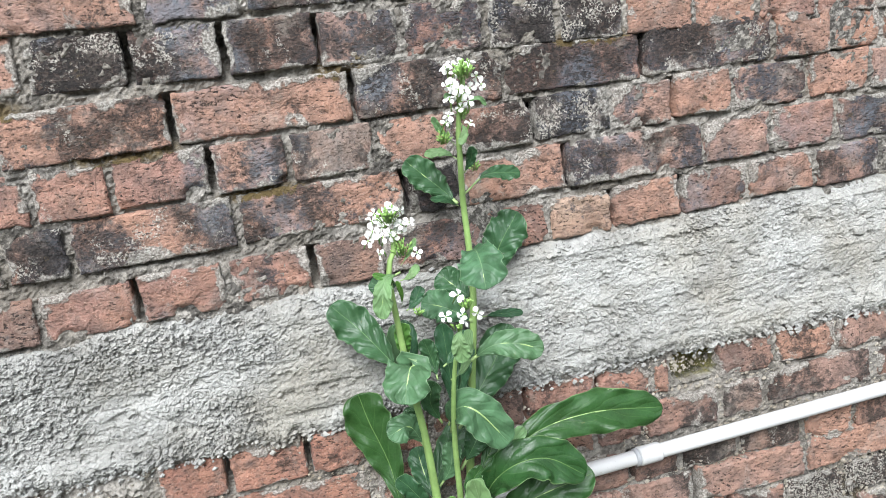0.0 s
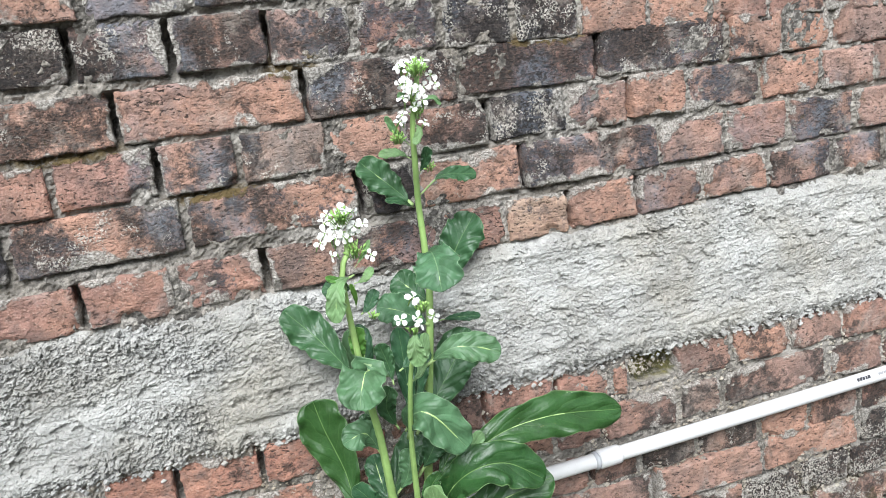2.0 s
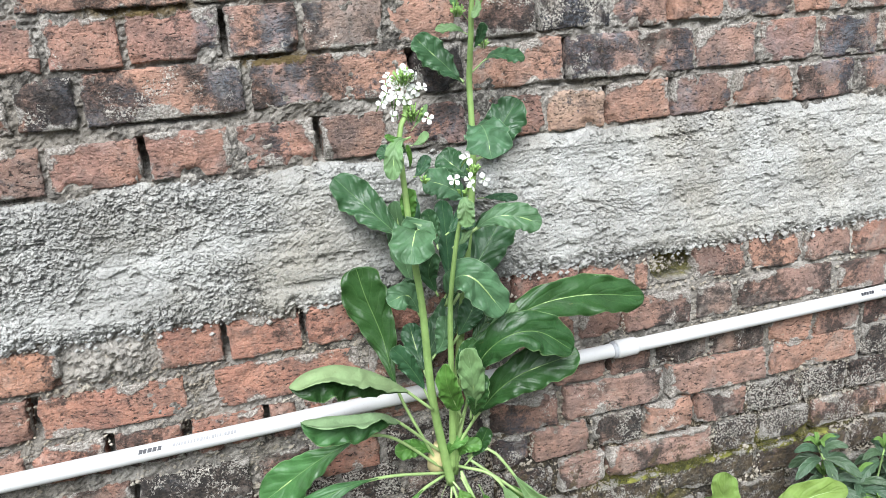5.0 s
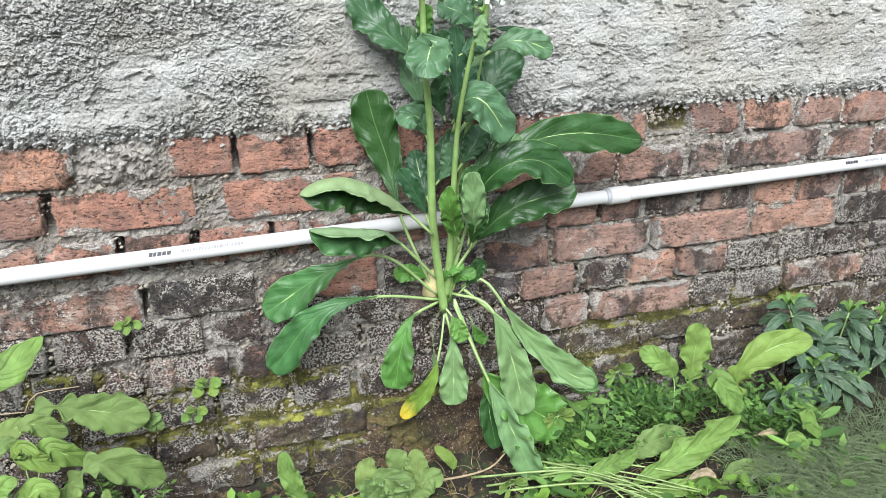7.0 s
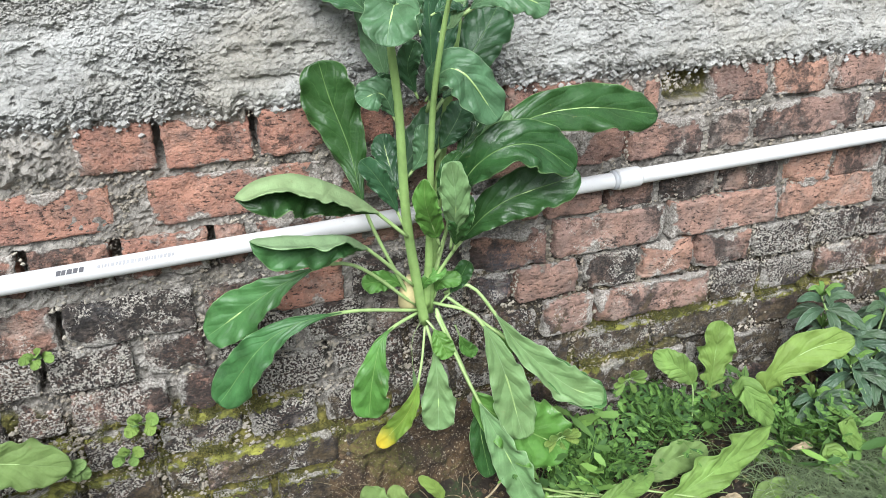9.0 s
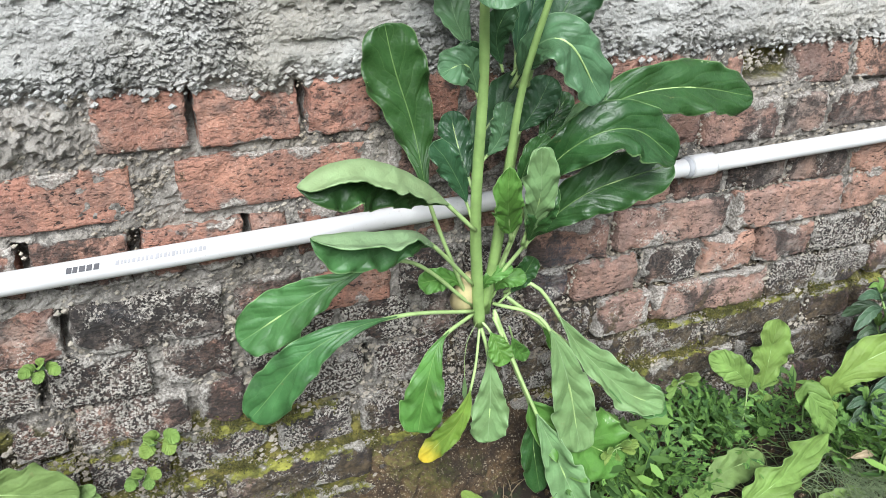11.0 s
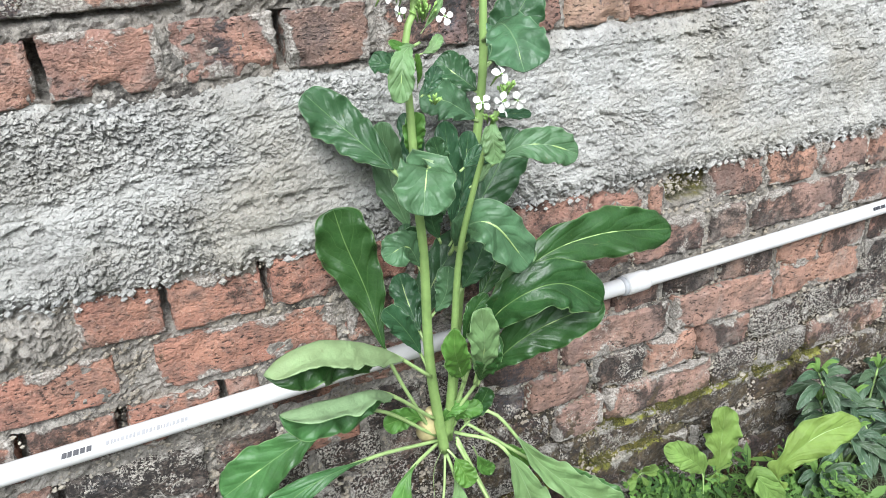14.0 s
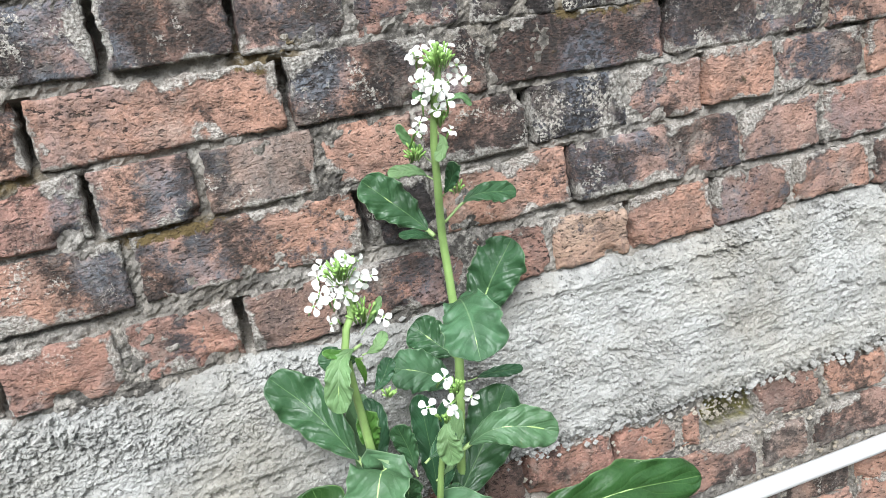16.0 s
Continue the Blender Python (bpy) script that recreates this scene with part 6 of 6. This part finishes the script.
# ---- printing on the pipe ----
def pipe_print(text, x, size, material, label, bars=0):
    """Letters, or plain bars, on the face of the pipe."""
    c = pipe_at(x)
    slope = math.degrees(math.atan2(0.0475, 2.45))
    n = Vector((0, -0.80, 0.60))
    m = Matrix.Translation(c + n * 0.0129) @ Matrix.Rotation(radians(-slope), 4, "Y") @ Matrix.Rotation(math.atan2(0.80, 0.60), 4, "X")
    if text:
        cu = bpy.data.curves.new("print", "FONT")
        cu.body, cu.size, cu.align_x, cu.align_y, cu.extrude, cu.shear = text, size, "CENTER", "CENTER", 0.00012, 0.25
        tmp = new("print", cu)
        me = bpy.data.meshes.new_from_object(tmp.evaluated_get(bpy.context.evaluated_depsgraph_get()))
        bpy.data.objects.remove(tmp)
        me.materials.clear()
        me.materials.append(material)
        ob = new("lettering", me)
    else:
        rnd = random.Random(int(x * 1000) + 5)
        verts, faces, cx = [], [], -bars * 0.0022
        for _ in range(bars):
            wdt = rnd.uniform(0.0042, 0.0062) if bars < 8 else rnd.uniform(0.0014, 0.0040)
            h = size * (0.34 if bars < 8 else rnd.uniform(0.26, 0.36))
            b = len(verts)
            k = 0.6 * h
            verts += [(cx, -h, 0), (cx + wdt, -h, 0), (cx + wdt + k, h, 0), (cx + k, h, 0), (cx, -h, 0.0002), (cx + wdt, -h, 0.0002), (cx + wdt + k, h, 0.0002), (cx + k, h, 0.0002)]
            faces += [(b + 4, b + 5, b + 6, b + 7), (b, b + 1, b + 5, b + 4), (b + 1, b + 2, b + 6, b + 5), (b + 2, b + 3, b + 7, b + 6), (b + 3, b, b + 4, b + 7)]
            cx += wdt + rnd.uniform(0.0008, 0.0018)
        ob = mesh_object("maker_mark", verts, faces, material, soft=False)
    ob.parent = pipe
    ob.matrix_basis = Matrix.Translation(-pipe.location) @ m
    tagged(ob, label)


pipe_print("", -0.200, 0.009, INK, "small black maker's mark", 5)
pipe_print("", -0.115, 0.008, FADED, "faded grey line of print", 22)
pipe_print("", 1.130, 0.009, INK, "small black maker's mark", 5)
pipe_print("", 1.195, 0.008, FADED, "faded grey line of print", 12)


# ---- crumbs of mortar ----
def clod(rnd, c, r):
    """One angular crumb."""
    v = [Vector((1, 0, 0)), Vector((-1, 0, 0)), Vector((0, 1, 0)), Vector((0, -1, 0)), Vector((0, 0, 1)), Vector((0, 0, -1)), Vector((0.7, -0.7, 0.4)), Vector((-0.7, -0.7, -0.3))]
    v = [c + Vector((q.x * rnd.uniform(0.6, 1.3), q.y * rnd.uniform(0.5, 1.0), q.z * rnd.uniform(0.6, 1.2))) * r for q in v]
    return v, [(6, 4, 3), (0, 4, 6), (0, 6, 5), (6, 3, 5), (7, 3, 4), (7, 4, 1), (7, 1, 5), (7, 5, 3), (0, 2, 4), (4, 2, 1), (1, 2, 5), (5, 2, 0)]


# lumps of spilt mortar on the brick face: x, z, half width, half height
CRUSTS = ((-0.110, 0.447, 0.022, 0.035), (0.70, 0.535, 0.045, 0.028), (-0.23, 0.52, 0.05, 0.03), (0.56, 0.50, 0.03, 0.03), (0.45, 0.13, 0.12, 0.06), (0.62, 0.10, 0.10, 0.05), (-0.05, 0.25, 0.12, 0.03), (-0.33, 0.30, 0.12, 0.02))


def joint_crumb(rnd):
    """Loose crumbs in the joints of the lower courses."""
    while True:
        name = rnd.choice(("B1", "B2", "B3", "B4", "B4", "B5", "B5", "B6", "B6", "B7", "B7", "B8", "B8"))
        mid, rise, high, joints = COURSES[name]
        if rnd.random() < 0.07:
            px, pz, pw, ph = rnd.choice(CRUSTS)
            x, z = px + rnd.gauss(0, 0.5) * pw, pz + rnd.gauss(0, 0.5) * ph
        elif rnd.random() < 0.75:
            x = rnd.uniform(-0.6, 1.35)
            z = mid + rise * x + rnd.choice((-1, 1)) * (high * 0.5 + 0.003 + rnd.gauss(0, 0.005 if name < "B4" else 0.009))
        else:
            x = rnd.choice(joints) + rnd.gauss(0, 0.005)
            z = mid + rise * x + rnd.uniform(-0.5, 0.5) * high
        if fnoise(x * 9, 31.0, z * 9, 3) > -0.12:
            break
    r = 0.0009 + 0.0042 * rnd.random() ** 2.6
    return clod(rnd, Vector((x, WALL_Y + r * 0.7 + rnd.uniform(-0.001, 0.010), z)), r)


def band_crumb(rnd):
    """Gravel and lumps of cement on the rough parts of the band and along its lower edge."""
    while True:
        x = rnd.uniform(-0.65, 1.4)
        if rnd.random() < 0.16:
            z = band_foot(x) + 0.004 + rnd.gauss(0.0, 0.0075)
            r = 0.0014 + 0.0050 * rnd.random() ** 1.8
            return clod(rnd, Vector((x, WALL_Y - rnd.uniform(-0.004, 0.004), z)), r)
        z = rnd.uniform(band_foot(x), band_top(x))
        if rnd.random() < band_rough(x, z) ** 1.3 + 0.03:
            break
    r = 0.0014 + 0.0036 * rnd.random() ** 2
    return clod(rnd, Vector((x, WALL_Y - band_out(x, z) + r * 0.45, z)), r)


CRUMB = cement_material("mortar_crumb", (0.54, 0.49, 0.40), (0.26, 0.225, 0.17), 0.0, 0.0)
GRAVEL = cement_material("cement_gravel", (0.52, 0.515, 0.485), (0.36, 0.355, 0.33), 0.0, 0.0)


def crumbs(name, label, material, build, count, seed):
    ob = scatter(name, label, "crumbs", material, build, count, seed)
    for p in ob.data.polygons:
        p.use_smooth = False


def soil_crumb(rnd):
    """Clods of damp earth at the foot of the wall."""
    x, y = rnd.uniform(-0.6, 1.1), WALL_Y - 0.005 - 0.30 * rnd.random() ** 1.7
    r = 0.0015 + 0.0075 * rnd.random() ** 3
    return clod(rnd, Vector((x, y, ground_height(x, y) + r * 0.15)), r)


crumbs("soil_clods", "clods of damp brown earth along the wall foot", EARTH_BROWN, soil_crumb, 5000, 43)
crumbs("mortar_crumbs", "pale crumbs of lime mortar in the joints", CRUMB, joint_crumb, 11000, 41)
crumbs("cement_gravel", "coarse grey gravel and lumps on the cement band", GRAVEL, band_crumb, 4500, 42)


# ---- the bank of earth under the plant ----
def earth_bank():
    growth = []

    def at(u, v):
        x, z = 0.06 + 0.40 * u, -0.17 + 0.24 * v
        e = min(1.0, 4.0 * min(u, 1 - u)) * min(1.0, 3.0 * (1 - v))
        ragged = fnoise(x * 14, 41.0, z * 14, 4)
        y = WALL_Y + 0.022 - 0.048 * e * (0.70 + 0.45 * ragged) - 0.020 * (1 - v) * e - 0.010 * fnoise(x * 48, 43.0, z * 48, 4)
        growth.append((min(1.0, max(0.0, 0.15 + 1.5 * fnoise(x * 12, 45.0, z * 16, 3))), 0.3, 1.0, 1.0))
        return x, y, z

    verts, faces = grid_mesh(110, 70, at)
    ob = mesh_object("earth_bank", verts, faces, EARTH_BROWN, soft=False)
    growth_attribute(ob, growth)
    return tagged(ob, "brown mossy earth heaped against the wall foot", "earth", kind="stuff")


earth_bank()


def moss_cushion(rnd):
    """One small cushion of moss on the face of the wall."""
    while True:
        mx, mz, mw, mh = rnd.choice(MOSS[:9])
        x, z = mx + rnd.gauss(0, 0.45) * mw, mz + rnd.gauss(0, 0.45) * mh
        if fnoise(x * 30, 2.0, z * 30, 3) > 0.05 and z > -0.12:
            break
    r = rnd.uniform(0.0004, 0.0012)
    c = Vector((x, WALL_Y - rnd.uniform(-0.006, 0.003), z))
    v, f = tube([c + Vector((0, r * 0.8, 0)), c + Vector((0, 0, 0)), c + Vector((0, -r * 0.6, 0)), c + Vector((0, -r * 0.9, 0))], [r * 1.2, r * 1.2, r * 0.85, r * 0.3], 6)
    return [q + Vector((rnd.uniform(-1, 1), rnd.uniform(-1, 1), rnd.uniform(-1, 1))) * r * 0.25 for q in v], f


scatter("moss", "yellow-green moss cushions on the lower bricks and joints", "moss", MOSS_GREEN, moss_cushion, 9000, 23)


# ---- last: the bricks of the wall ----
build_bricks(wall)
